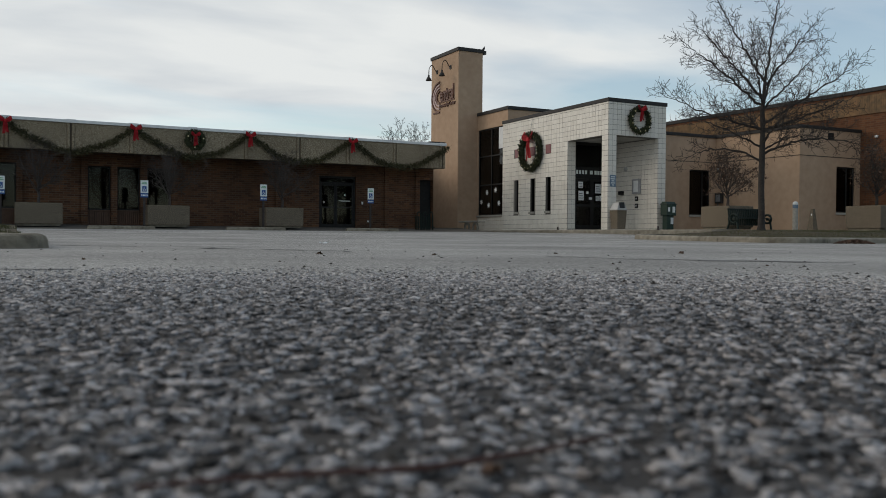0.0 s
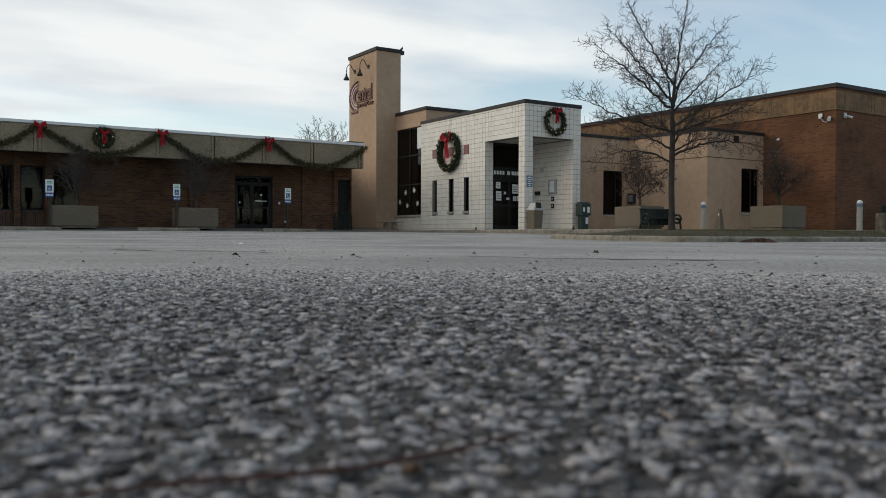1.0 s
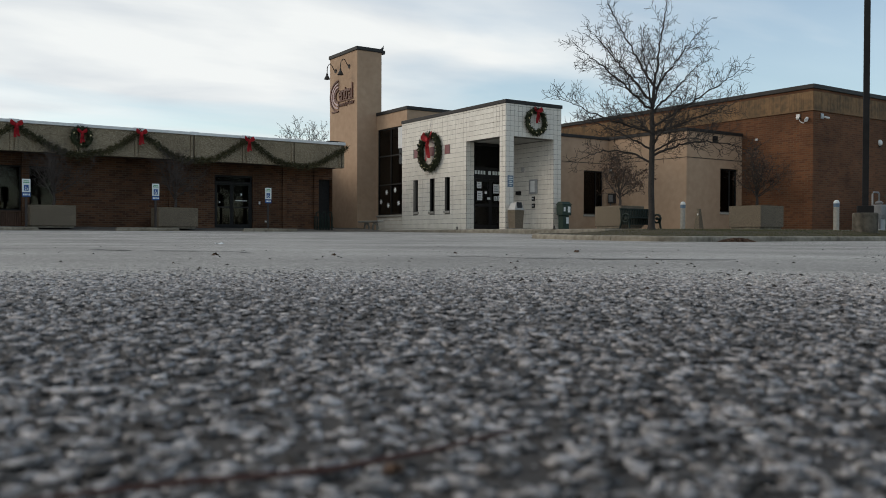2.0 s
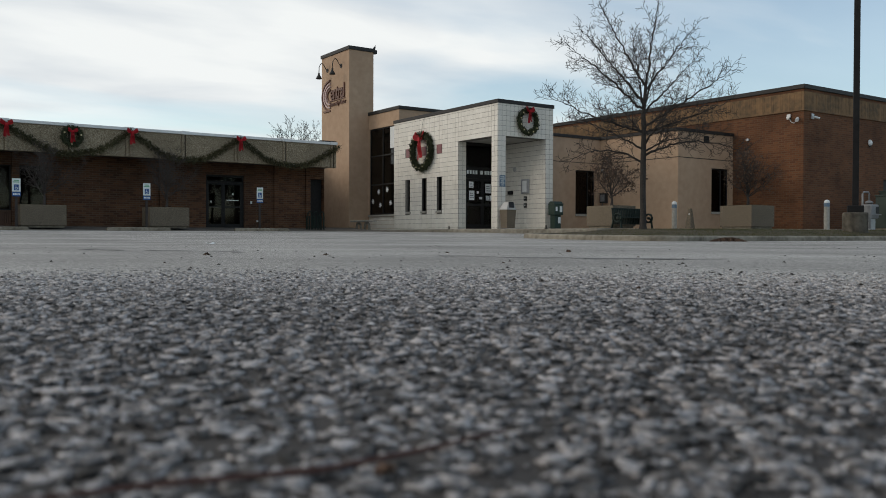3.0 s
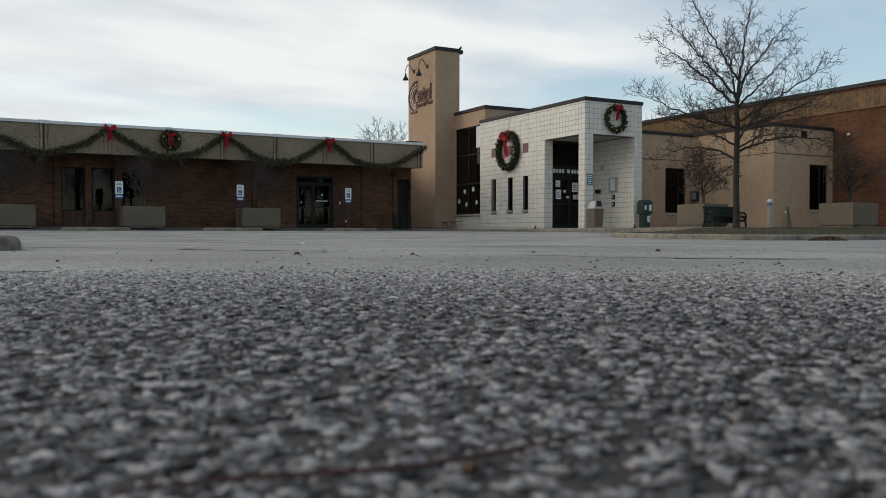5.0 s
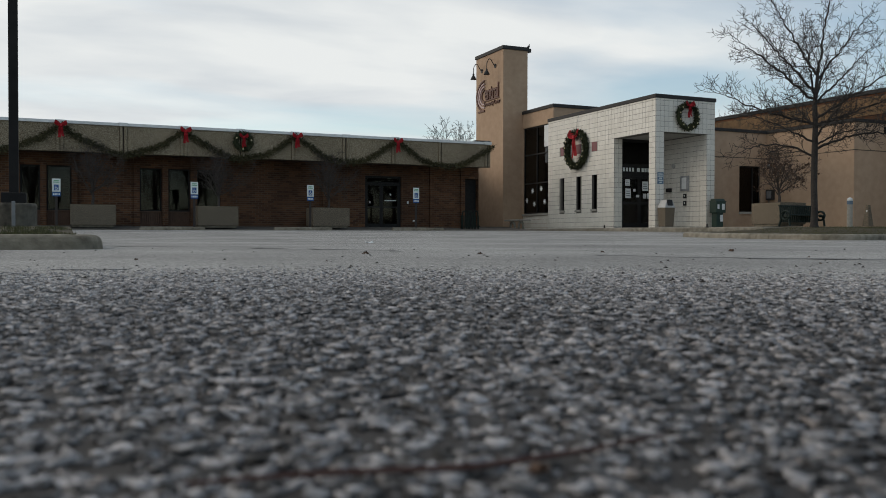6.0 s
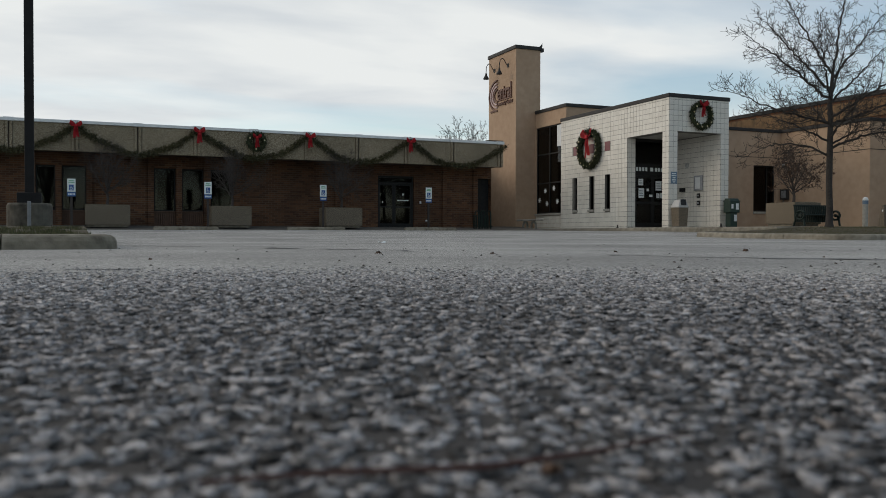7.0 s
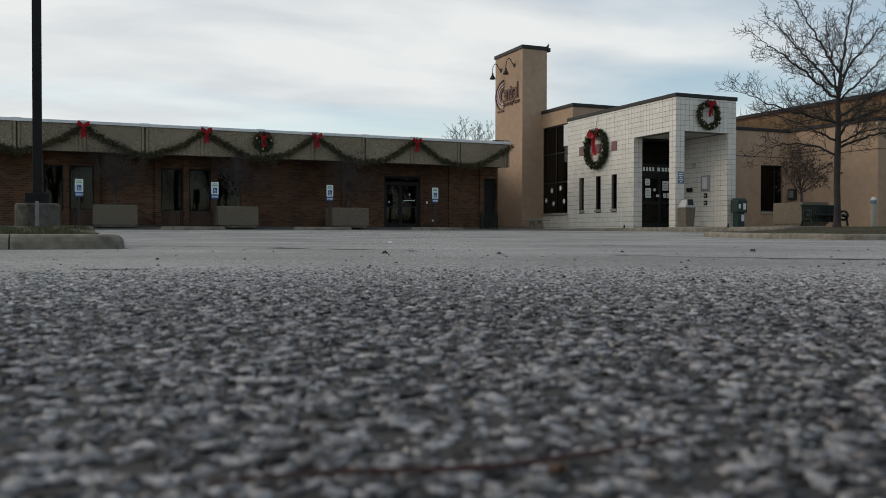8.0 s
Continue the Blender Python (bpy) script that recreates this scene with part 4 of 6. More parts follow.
GRASS = mat("dry_grass_blade", (0.030, 0.040, 0.012), (0.100, 0.092, 0.036), 9, 0.85, 0, island=0.7)


TUFTS = [(random.uniform(-4.5, 0.05), 7.5 + 9 * random.random() ** 1.6) for _ in range(420)]


def on_isle():
    cx, cy = random.choice(TUFTS)
    x, y = min(0.1, cx + random.gauss(0, 0.06)), max(7.45, cy + random.gauss(0, 0.06))
    return x, y, isle_z(x, y)


def on_lawn():
    while True:
        x, y = random.uniform(16.4, 34), 13.5 + 5 * random.random() ** 1.5
        if in_lawn(x, y):
            return x, y, lawn_z(x, y)


grass("grass", 30000, on_isle, 0.008, 0.055)
grass("grass", 30000, on_lawn, 0.015, 0.055)


# ---- bare trees and shrubs ----
EX, EZ = Vector((0.82, -0.573, 0)), Vector((0.573, 0.82, 0))


def limb(bm, foot, tip, bulge, r, rnd, level, gap=0.13, min_r=0.0055, reach=0.40, up=0.3, tips=None, bare=0.14):
    """A limb bent like a bow from foot to tip, with side twigs that carry twigs of their own."""
    run = tip - foot
    ln = run.length
    n = max(3, int(ln / gap))
    ctl = (foot + tip) / 2 + Vector((0, 0, bulge))
    wob = min(0.020, 0.005 * ln + 0.004)
    pts, rad = [], []
    for i in range(n + 1):
        u = i / n
        p = foot * (1 - u) ** 2 + ctl * (2 * u * (1 - u)) + tip * u * u
        if 0 < i < n:
            p = p + Vector((rnd.gauss(0, wob), rnd.gauss(0, wob), rnd.gauss(0, wob)))
        pts.append(p)
        rad.append(max(min_r, r * (1 - 0.86 * u)))
    bm_tube(bm, pts, rad, 7 if r > 0.04 else 5 if r > 0.016 else 3, cap=False)
    if tips is not None and level < 2:
        tips.append((pts[-1], run.normalized()))
    if not level:
        return
    turn = rnd.uniform(0, 6.28)
    for i in range(max(1, int(n * bare)), n + 1):
        if rnd.random() < 0.10:
            continue
        u = i / n
        d = (pts[i] - pts[i - 1]).normalized()
        turn += 2.4 + rnd.uniform(-0.5, 0.5)
        q = d.orthogonal().normalized()
        q = q * math.cos(turn) + d.cross(q) * math.sin(turn)
        a = rnd.uniform(0.55, 1.05)
        way = (d * math.cos(a) + q * math.sin(a) + Vector((0, 0, up * rnd.uniform(0.2, 1.2)))).normalized()
        length = ln * reach * (0.28 + 0.72 * (1 - u) ** 0.8) * rnd.uniform(0.45, 1.2)
        if length < 0.13:
            length = rnd.uniform(0.10, 0.20)
        limb(bm, pts[i], pts[i] + way * length, -0.08 * length, max(min_r, min(rad[i] * 0.6, 0.004 + 0.010 * length)), rnd, level - 1, gap * 0.85, min_r, reach, up, tips, 0.25)


def car_park_tree(at):
    rnd = random.Random(11)
    root = thing("tree", at, "bare winter tree with a grey trunk in the lawn", "tree")
    b = bmesh.new()
    tr = [(0, 0, -0.15), (0, 0, 0.0), (0.0, 0.0, 0.12), (0.01, 0, 0.5), (-0.01, 0.01, 1.2), (0.0, 0.01, 1.9), (0.0, 0.0, 2.5), (0.02, 0.0, 3.0), (-0.02, 0.0, 3.55), (0.02, -0.02, 4.0), (0.05, -0.03, 4.42)]
    bm_tube(b, tr, [0.21, 0.145, 0.108, 0.094, 0.090, 0.088, 0.084, 0.076, 0.066, 0.056, 0.046], 12)
    part("trunk", b, BARK, root, smooth=True)
    b = bmesh.new()
    # height of the foot; the tip: sideways, depth, height; how far the limb arches up
    limbs = ((4.40, -1.35, 0.3, 7.05, -0.15), (4.40, 0.40, -0.3, 7.2, 0.0), (4.28, 1.60, 0.4, 6.3, 0.0), (3.65, -2.45, -0.3, 5.65, 0.1), (3.9, -1.90, 0.6, 6.35, 0.0),
             (3.0, -2.90, 0.3, 4.15, -0.2), (3.15, 2.50, -0.4, 4.80, -0.05), (2.95, 2.90, 0.5, 4.10, -0.1), (2.45, -2.2, -0.8, 3.3, 0.15), (2.05, -2.45, 0.4, 2.0, 0.85),
             (2.25, 2.85, -0.5, 2.35, 0.75), (2.6, 0.5, -2.2, 3.7, 0.0), (2.9, -0.5, 2.2, 4.3, 0.0), (3.6, -0.7, -1.6, 5.5, 0.0), (3.7, 0.8, 1.5, 5.7, 0.0), (3.6, 1.8, 0.6, 5.4, 0.0), (2.4, 1.8, 1.0, 2.9, 0.3))
    for h, tx, tz, th, arch in limbs:
        foot = EX * (0.05 if h > 4.2 else 0.0) + Vector((0, 0, h))
        tip = EX * tx + EZ * tz + Vector((0, 0, th))
        limb(b, foot, tip, arch, 0.012 + 0.0098 * (tip - foot).length, rnd, 3, 0.115, 0.0055, 0.42, 0.22)
    part("crown", b, BARK, root)
    return root


car_park_tree((19.79, 17.995, 0.345))


def shrub(at, seed, height, spread, material, leaves=0, label="bare grey shrub in a concrete planter"):
    rnd = random.Random(seed)
    root = thing("shrub", at, label, "shrub", "planter shrubs")
    b = bmesh.new()
    tips = []
    bm_tube(b, ((0, 0, -0.06), (0.03, 0.01, height * 0.12), (-0.01, 0.03, height * 0.26)), [0.06, 0.046, 0.036], 7)
    for k in range(13):
        a = k * 2.4 + rnd.uniform(-0.4, 0.4)
        e = spread * (0.25 + 0.75 * (k % 3) / 2) * rnd.uniform(0.85, 1.1)
        foot = Vector((0.0, 0.02, height * (0.14 + 0.011 * k)))
        tip = Vector((math.cos(a) * e, math.sin(a) * e * 0.8, height * (1.0 - 0.28 * (e / spread) ** 2) * rnd.uniform(0.88, 1.04)))
        limb(b, foot, tip, -0.12 * height * e / spread, 0.022, rnd, 3, 0.105, 0.0035, 0.44, 0.2, tips, 0.28)
    part("crown", b, material, root)
    if leaves:
        b = bmesh.new()
        for p, d in tips:
            if rnd.random() > leaves * 0.36:
                continue
            for _ in range(3):
                c = p + Vector((rnd.gauss(0, 0.05), rnd.gauss(0, 0.05), rnd.gauss(0, 0.05)))
                u = Vector((rnd.gauss(0, 1), rnd.gauss(0, 1), rnd.gauss(0, 1))).normalized()
                w = u.cross(Vector((rnd.gauss(0, 1), rnd.gauss(0, 1), rnd.gauss(0, 1)))).normalized()
                s = rnd.uniform(0.02, 0.045)
                b.faces.new([b.verts.new(c + o) for o in (u * s * 1.6, w * s * 0.7, u * -s * 1.6, w * -s * 0.7)])
        part("foliage", b, DEAD_LEAF, root, "curled brown leaves left on the twigs")
    return root


def planter(at, lx, ly, h, label="square pebbled concrete planter on the walk"):
    root = thing("planter", at, label, "planter", "concrete planters")
    t = 0.10
    b = bmesh.new()
    bm_box(b, 0, 0, 0.05, lx, ly, h, 0.02)
    part("body", b, PLANTER, root)
    box("foot", 0.06, 0.06, -0.02, lx - 0.06, ly - 0.06, 0.05, KERB, root)
    box("soil", t, t, h - 0.0, lx - t, ly - t, h + 0.012, SOIL_GRASS, root)
    return root


pw = planter((0.20, 32.95, 0.40), 1.52, 1.1, 0.79, "long pebbled concrete planter beside the brick wing")
copy_thing(pw, pose(4.60, 32.95, 0.41))
copy_thing(pw, pose(9.06, 32.95, 0.42))
for x, s in ((0.95, 3), (5.45, 4), (9.85, 5)):
    shrub((x, 33.5, 1.20), s, 2.2, 1.4, PALE_BARK, label="bare dark shrub growing in the long planter")
planter((25.9, 18.51, 0.45), 1.34, 1.34, 0.82)
planter((22.45, 21.86, 0.47), 1.2, 1.34, 0.80)
shrub((26.5, 19.1, 1.28), 8, 1.85, 1.2, BARK, 0.3, "bare dark shrub with a few brown leaves")
shrub((23.05, 22.5, 1.28), 9, 1.85, 1.25, PALE_BARK, 0.5, "bare dark shrub holding curled brown leaves")


def far_tree(at, seed, h, stems=18, thin=0.015, gap=0.027):
    rnd = random.Random(seed)
    root = thing("far_tree", at, "tall bare tree far behind the roofs", "tree", "far trees")
    b = bmesh.new()
    bm_tube(b, ((0, 0, -0.3), (0, 0, h * 0.2), (0.1, 0, h * 0.4)), [h * 0.03, h * 0.022, h * 0.018], 8)
    part("trunk", b, BARK, root)
    b = bmesh.new()
    for k in range(stems):
        a = k * 2.4
        e = h * 0.30 * (0.3 + 0.7 * (k % 4) / 3)
        foot = Vector((0.05, 0, h * (0.22 + 0.19 * k / stems)))
        tip = Vector((math.cos(a) * e, math.sin(a) * e, h * (1.0 - 0.30 * (e / (h * 0.3)) ** 2) * rnd.uniform(0.9, 1.0)))
        limb(b, foot, tip, -0.3, h * 0.006, rnd, 3, h * gap, thin, 0.46, 0.25)
    part("crown", b, BARK, root)
    return root


ft = far_tree((38.8, 84.5, 0.0), 21, 13.1)
copy_thing(ft, pose(10.6, 116.0, 0.3, 0, 0, 70))
copy_thing(ft, pose(20.5, 122.0, 0.3, 0, 0, 150))
# street trees across the road at the camera's back, mirrored in the glass
street = far_tree((-3, -25, 0.0), 33, 12.5, 11, 0.028, 0.05)
for x, y, r in ((9, -26, 110), (14, -31, 200), (22, -26, 300), (32, -25, 60), (38, -30, 140)):
    copy_thing(street, pose(x, y, 0.0, 0, 0, r))


def unseen_woods():
    """An unseen dark belt, added behind the camera to dim reflections and low skylight."""
    rs = np.random.RandomState(3)
    n = 34000
    a = rs.uniform(radians(150), radians(372), n)
    r = rs.uniform(62, 72, n)
    top = 3.6 + 0.8 * np.sin(a * 9) + 0.5 * np.sin(a * 23 + 1)
    z = top * rs.uniform(0, 1, n) ** 0.8
    c = np.stack([r * np.cos(a), r * np.sin(a), z], 1)
    v = (c[:, None, :] + rs.uniform(-1, 1, (n, 3, 3)) * np.array((0.22, 0.22, 0.3))).reshape(-1, 3)
    me = bpy.data.meshes.new("unseen_woods")
    me.from_pydata(v.tolist(), [], [(3 * i, 3 * i + 1, 3 * i + 2) for i in range(n)])
    me.materials.append(BARK)
    return tagged(new("unseen_woods", me), "unseen dark belt of woods added behind the camera", "woods", kind="stuff")


unseen_woods()


# ---- winter decorations ----
def needle_mesh(path, radius, per_m, rnd, size=0.09):
    """Short twigs of needles round a path."""
    b = bmesh.new()
    for p, q in zip(path, path[1:]):
        seg = q - p
        for _ in range(max(1, int(seg.length * per_m))):
            c = p + seg * rnd.random()
            o = Vector((rnd.gauss(0, 1), rnd.gauss(0, 1), rnd.gauss(0, 1))).normalized()
            base = c + o * radius * rnd.random() * 0.6
            d = (o + seg.normalized() * rnd.uniform(-0.7, 0.9)).normalized()
            s = size * rnd.uniform(0.7, 1.4)
            w = d.cross(Vector((rnd.gauss(0, 1), rnd.gauss(0, 1), rnd.gauss(0, 1)))).normalized() * s * 0.16
            tip = base + d * s
            m = base + d * s * 0.5
            b.faces.new([b.verts.new(v) for v in (base, m + w, tip, m - w)])
    return b


def bow(name, parent, w, drop):
    """A two-loop ribbon bow with hanging tails, facing -y; its knot at the origin of the parent."""
    b = bmesh.new()

    def ribbon(pts, half, ax):
        rows = []
        for i, p in enumerate(pts):
            p = Vector(p)
            rows.append([b.verts.new(p + ax * half), b.verts.new(p - ax * half)])
        for r, s in zip(rows, rows[1:]):
            b.faces.new((r[0], r[1], s[1], s[0]))

    for s in (-1, 1):
        loop = []
        for k in range(11):
            t = 2 * math.pi * k / 10
            out, rise = 0.5 - 0.5 * math.cos(t), math.sin(t)
            loop.append((s * w * (0.50 * out), -0.06 - 0.05 * math.sin(t / 2), w * (0.30 * out + 0.17 * rise * out)))
        ribbon(loop, w * 0.13, Vector((-0.25 * s, 0.5, 1)).normalized())
        ribbon([(s * w * 0.02, -0.08, 0), (s * w * 0.07, -0.11, -drop * 0.3), (s * w * 0.10, -0.07, -drop * 0.65), (s * w * (0.19 if s > 0 else 0.12), -0.08, -drop * (0.9 if s > 0 else 1.0))], w * 0.12, Vector((1, 0.25 * s, 0)).normalized())
    bmesh.ops.solidify(b, geom=list(b.faces), thickness=0.012)
    bm_box(b, -w * 0.09, -0.13, -w * 0.08, w * 0.09, -0.03, w * 0.12, 0.02)
    return part(name, b, RIBBON, parent, "red ribbon bow with hanging tails", smooth=False)


def wreath(at, turn, r, tube, seed, bw, drop, balls, knot=0.84):
    rnd = random.Random(seed)
    root = thing("wreath", at, "green fir wreath with a red bow and pale ornaments", "wreath", "building wreaths")
    path = [Vector((r * math.cos(2 * math.pi * k / 40), -tube * 0.6, r * math.sin(2 * math.pi * k / 40))) for k in range(41)]
    part("needles", needle_mesh(path, tube, 900, rnd, tube * 0.75), NEEDLES, root)
    part("ring", bm_tube(bmesh.new(), path, tube * 0.55, 8), NEEDLES, root, "dense inner ring of fir")
    bo = bow("bow", root, bw, drop)
    bo.location = (0, -tube * 0.9, r * knot)
    for k in range(balls):
        a = radians(200 + 320 * (k + 0.3) / balls - 75)
        b = bmesh.new()
        for j in range(5):
            t = 2 * math.pi * j / 5
            bm_tube(b, ((0, 0, 0), (0.032 * math.cos(t), -0.015, 0.032 * math.sin(t))), [0.014, 0.010], 5)
        o = part("ornament", b, GOLD, root, "pale gold flower ornament")
        o.location = (r * math.cos(a), -tube * 1.35, r * math.sin(a))
    root.matrix_basis = Matrix.Translation(at) @ pose(0, 0, 0, 0, 0, turn)
    return root


wreath((XC - 0.03, 32.03, 3.94), -90, 0.75, 0.165, 1, 0.80, 0.92, 16, 0.70)
wreath((22.39, YC - 0.03, 4.81), 0, 0.46, 0.125, 2, 0.44, 0.46, 10)
wreath((6.44, YF - 0.05, 3.78), 0, 0.30, 0.125, 3, 0.34, 0.40, 3, 0.5)
hw = part("hanging_wire", bm_tube(bmesh.new(), ((XC - 0.05, 31.95, 5.46), (XC - 0.05, 32.05, 5.2), (XC - 0.05, 32.18, 4.75)), 0.008, 5), GALVANISED)
tagged(hw, "thin wire holding the large wreath", "wire")


def swag(x0, x1, seed, group="fascia garlands"):
    rnd = random.Random(seed)
    root = thing("garland", (x0, YF - 0.09, 3.1), "green fir garland draped along the fascia", "garland", group)
    w = x1 - x0
    path = []
    for k in range(29):
        u = k / 28
        s = abs(2 * u - 1)
        path.append(Vector((w * u, 0.03 * math.sin(9 * u), 0.02 + 1.0 * s ** 1.75 + 0.03 * math.sin(17 * u + seed))))
    part("needles", needle_mesh(path, 0.11, 230, rnd, 0.12), OLD_NEEDLES, root)
    # loose sprays hang from the rope, longest at the two tops and in the sag
    b = bmesh.new()
    for p, q in zip(path, path[1:]):
        for _ in range(9):
            c = p.lerp(q, rnd.random()) + Vector((0, rnd.uniform(-0.08, 0.05), rnd.uniform(-0.08, 0.06)))
            fall = rnd.uniform(0.10, 0.26)
            d = Vector((rnd.gauss(0, 0.5), rnd.gauss(0, 0.2), -1)).normalized()
            for k in range(4):
                m = c + d * fall * k / 4
                o = Vector((rnd.gauss(0, 1), rnd.gauss(0, 0.6), -abs(rnd.gauss(0, 1)))).normalized() * rnd.uniform(0.05, 0.10)
                t = o.cross(Vector((0, 1, 0.2))).normalized() * 0.008
                b.faces.new([b.verts.new(v) for v in (m, m + o * 0.5 + t, m + o, m + o * 0.5 - t)])
    part("sprays", b, OLD_NEEDLES, root, "loose thin sprays of needles")
    part("rope", bm_tube(bmesh.new(), path, 0.018, 6), OLD_NEEDLES, root, "dense inner rope of the garland")
    return root


PEAKS = (-4.42, -0.09, 4.24, 8.55, 12.87, 17.5)
for k, (a, b) in enumerate(zip(PEAKS, PEAKS[1:])):
    swag(a, b, 40 + k)
first = None
for x in PEAKS[1:5]:
    if first is None:
        first = thing("ribbon_bow", (x, YF - 0.24, 4.04), "red ribbon bow at the top of a garland", "bow", "fascia bows")
        bow("ribbon", first, 0.41, 0.44)
    else:
        copy_thing(first, pose(x, YF - 0.24, 4.03))


# ---- signs and stops ----
def parking_sign(at):
    root = thing("parking_sign", at, "white and blue disabled parking sign on a brown post", "sign", "parking signs")
    box("post", -0.045, 0.0, -0.05, 0.045, 0.05, 1.72, RUST_POST, root)
    pl_ = box("plate", -0.152, -0.012, 1.28, 0.152, -0.003, 1.74, SIGN_WHITE, root, bev=0.004)
    for i, w in enumerate((0.22, 0.18)):
        box("print_bar", -w / 2, -0.016, 1.60 + 0.055 * i, w / 2, -0.0125, 1.632 + 0.055 * i, SIGN_GREEN, pl_)
    box("symbol_field", -0.085, -0.016, 1.33, 0.085, -0.0125, 1.53, SIGN_BLUE, pl_)
    b = bmesh.new()
    pts = [(0.045 * math.cos(radians(a)), -0.018, 1.40 + 0.045 * math.sin(radians(a))) for a in range(120, 391, 30)]
    bm_tube(b, pts, 0.009, 5)
    bm_tube(b, ((-0.015, -0.018, 1.50), (-0.01, -0.018, 1.42), (0.035, -0.018, 1.42), (0.05, -0.018, 1.37)), 0.01, 5)
    part("symbol", b, SIGN_WHITE, pl_)
    lo = box("fine_plate", -0.152, -0.012, 1.12, 0.152, -0.003, 1.27, SIGN_BLUE, root, "small blue plate with unreadable print", bev=0.004)
    for i, (x, w) in enumerate(((-0.12, 0.04), (-0.065, 0.05), (0.0, 0.03), (0.045, 0.03), (0.09, 0.035))):
        box("print_bar", x, -0.016, 1.165, x + w, -0.0125, 1.225, SIGN_WHITE, lo)
    return root


ps = parking_sign((-0.24, 32.3, 0.33))
ps.scale = (0.88, 1, 0.99)
for x in (4.39, 8.77, 13.22):
    copy_thing(ps, pose(x, 32.3, 0.34))


def wheel_stop(at, length):
    root = thing("wheel_stop", at, "worn grey concrete wheel stop on asphalt", "wheel stop", "wheel stops")
    b = bmesh.new()
    prof = ((-0.09, 0.0), (-0.075, 0.09), (-0.05, 0.125), (0.05, 0.125), (0.075, 0.09), (0.09, 0.0))
    rows = [[b.verts.new((x, y * s, z * s2)) for y, z in prof] for x, s, s2 in ((0, 0.9, 0.7), (0.06, 1, 1), (length - 0.06, 1, 1), (length, 0.9, 0.7))]
    for r, s in zip(rows, rows[1:]):
        for k in range(len(prof)):
            b.faces.new((r[k], r[(k + 1) % len(prof)], s[(k + 1) % len(prof)], s[k]))
    b.faces.new(rows[0]); b.faces.new(list(reversed(rows[-1])))
    part("body", b, KERB, root)
    for x in (0.35, length - 0.35):
        part("anchor_pin", bm_lathe(bmesh.new(), ((0.025, 0.12), (0.025, 0.135), (0.01, 0.137)), 8, x, 0.0), RUST_POST, root)
    return root


ws = wheel_stop((2.37, 31.0, lot_z(3, 31)), 2.2)
copy_thing(ws, pose(7.05, 31.0, lot_z(8, 31), 0, 0, 0.6))
copy_thing(ws, pose(11.70, 31.05, lot_z(12.5, 31), 0, 0, -0.5))


# ---- lamp posts ----
def lamp_post(at, label, foot=0.45, turn=0.0):
    root = thing("lamp_post", at, label, "lamp post", "lamp posts")
    part("footing", bm_lathe(bmesh.new(), ((foot, -0.4), (foot, 0.0), (foot, 0.46), (foot - 0.015, 0.50), (foot - 0.04, 0.515)), 28), FOOTING, root, "stained round concrete footing")
    box("base_cover", -0.24, -0.24, 0.51, 0.24, 0.24, 0.74, POLE_PAINT, root, bev=0.02)
    b = bmesh.new()
    bm_box(b, -0.092, -0.092, 0.74, 0.092, 0.092, 9.0, 0.012)
    part("pole", b, POLE_PAINT, root)
    box("head_arm", -0.04, -0.7, 8.8, 0.04, -0.092, 8.88, POLE_PAINT, root)
    box("head", -0.2, -1.25, 8.76, 0.2, -0.7, 8.94, POLE_PAINT, root, bev=0.03)
    root.rotation_euler.z = radians(turn)
    return root


lamp_post((-0.98, 20.4, 0.27), "dark square lamp post on a round concrete footing")
lamp_post((26.66, 15.16, 0.43), "dark square lamp post on a round concrete footing", 0.385, -57)
mk = thing("marker_post", (-0.96, 19.75, 0.25), "short galvanised steel post before the footing", "post")
box("post", -0.035, -0.03, 0.0, 0.035, 0.03, 0.56, METER_GREY, mk, bev=0.008)
copy_thing(mk, pose(26.75, 14.72, 0.42))


# ---- things by the entrance ----
def bollard(at):
    root = thing("bollard", at, "concrete bollard with a white dome and blue band", "bollard", "walk bollards")
    part("shaft", bm_lathe(bmesh.new(), ((0.10, -0.1), (0.10, 0.81)), 18), CONCRETE, root, smooth=False)
    part("band", bm_lathe(bmesh.new(), ((0.103, 0.81), (0.103, 0.94)), 18), SIGN_GREY, root)
    part("dome", bm_lathe(bmesh.new(), ((0.104, 0.94), (0.104, 0.97), (0.09, 1.02), (0.06, 1.055), (0.02, 1.07)), 18), PLASTIC_WHITE, root, smooth=True)
    return root


bo = bollard((26.44, 22.42, 0.47))
copy_thing(bo, pose(29.47, 17.85, 0.46))

for x, y in ((19.40, 27.85), (20.0, 22.7)):
    st = thing("kerb_stub", (x, y, 0.405), "short rusty cut-off post stub on the kerb", "post stub", "kerb stubs")
    part("stub", bm_lathe(bmesh.new(), ((0.055, 0.0), (0.05, 0.02), (0.028, 0.035), (0.026, 0.12), (0.015, 0.125)), 10), RUST_POST, st)
pier = thing("light_pier", (25.9, 21.2, 0.46), "small tapered concrete pier with a round light", "bollard light")
b = bmesh.new()
lo_ = [b.verts.new((x, y, 0)) for x, y in ((-0.22, -0.22), (0.22, -0.22), (0.22, 0.22), (-0.22, 0.22))]
hi_ = [b.verts.new((x, y, 0.78)) for x, y in ((-0.08, -0.08), (0.10, -0.08), (0.10, 0.08), (-0.08, 0.08))]
for i in range(4):
    b.faces.new((lo_[i], lo_[(i + 1) % 4], hi_[(i + 1) % 4], hi_[i]))
b.faces.new(hi_); b.faces.new(list(reversed(lo_)))
part("body", b, PLANTER, pier)
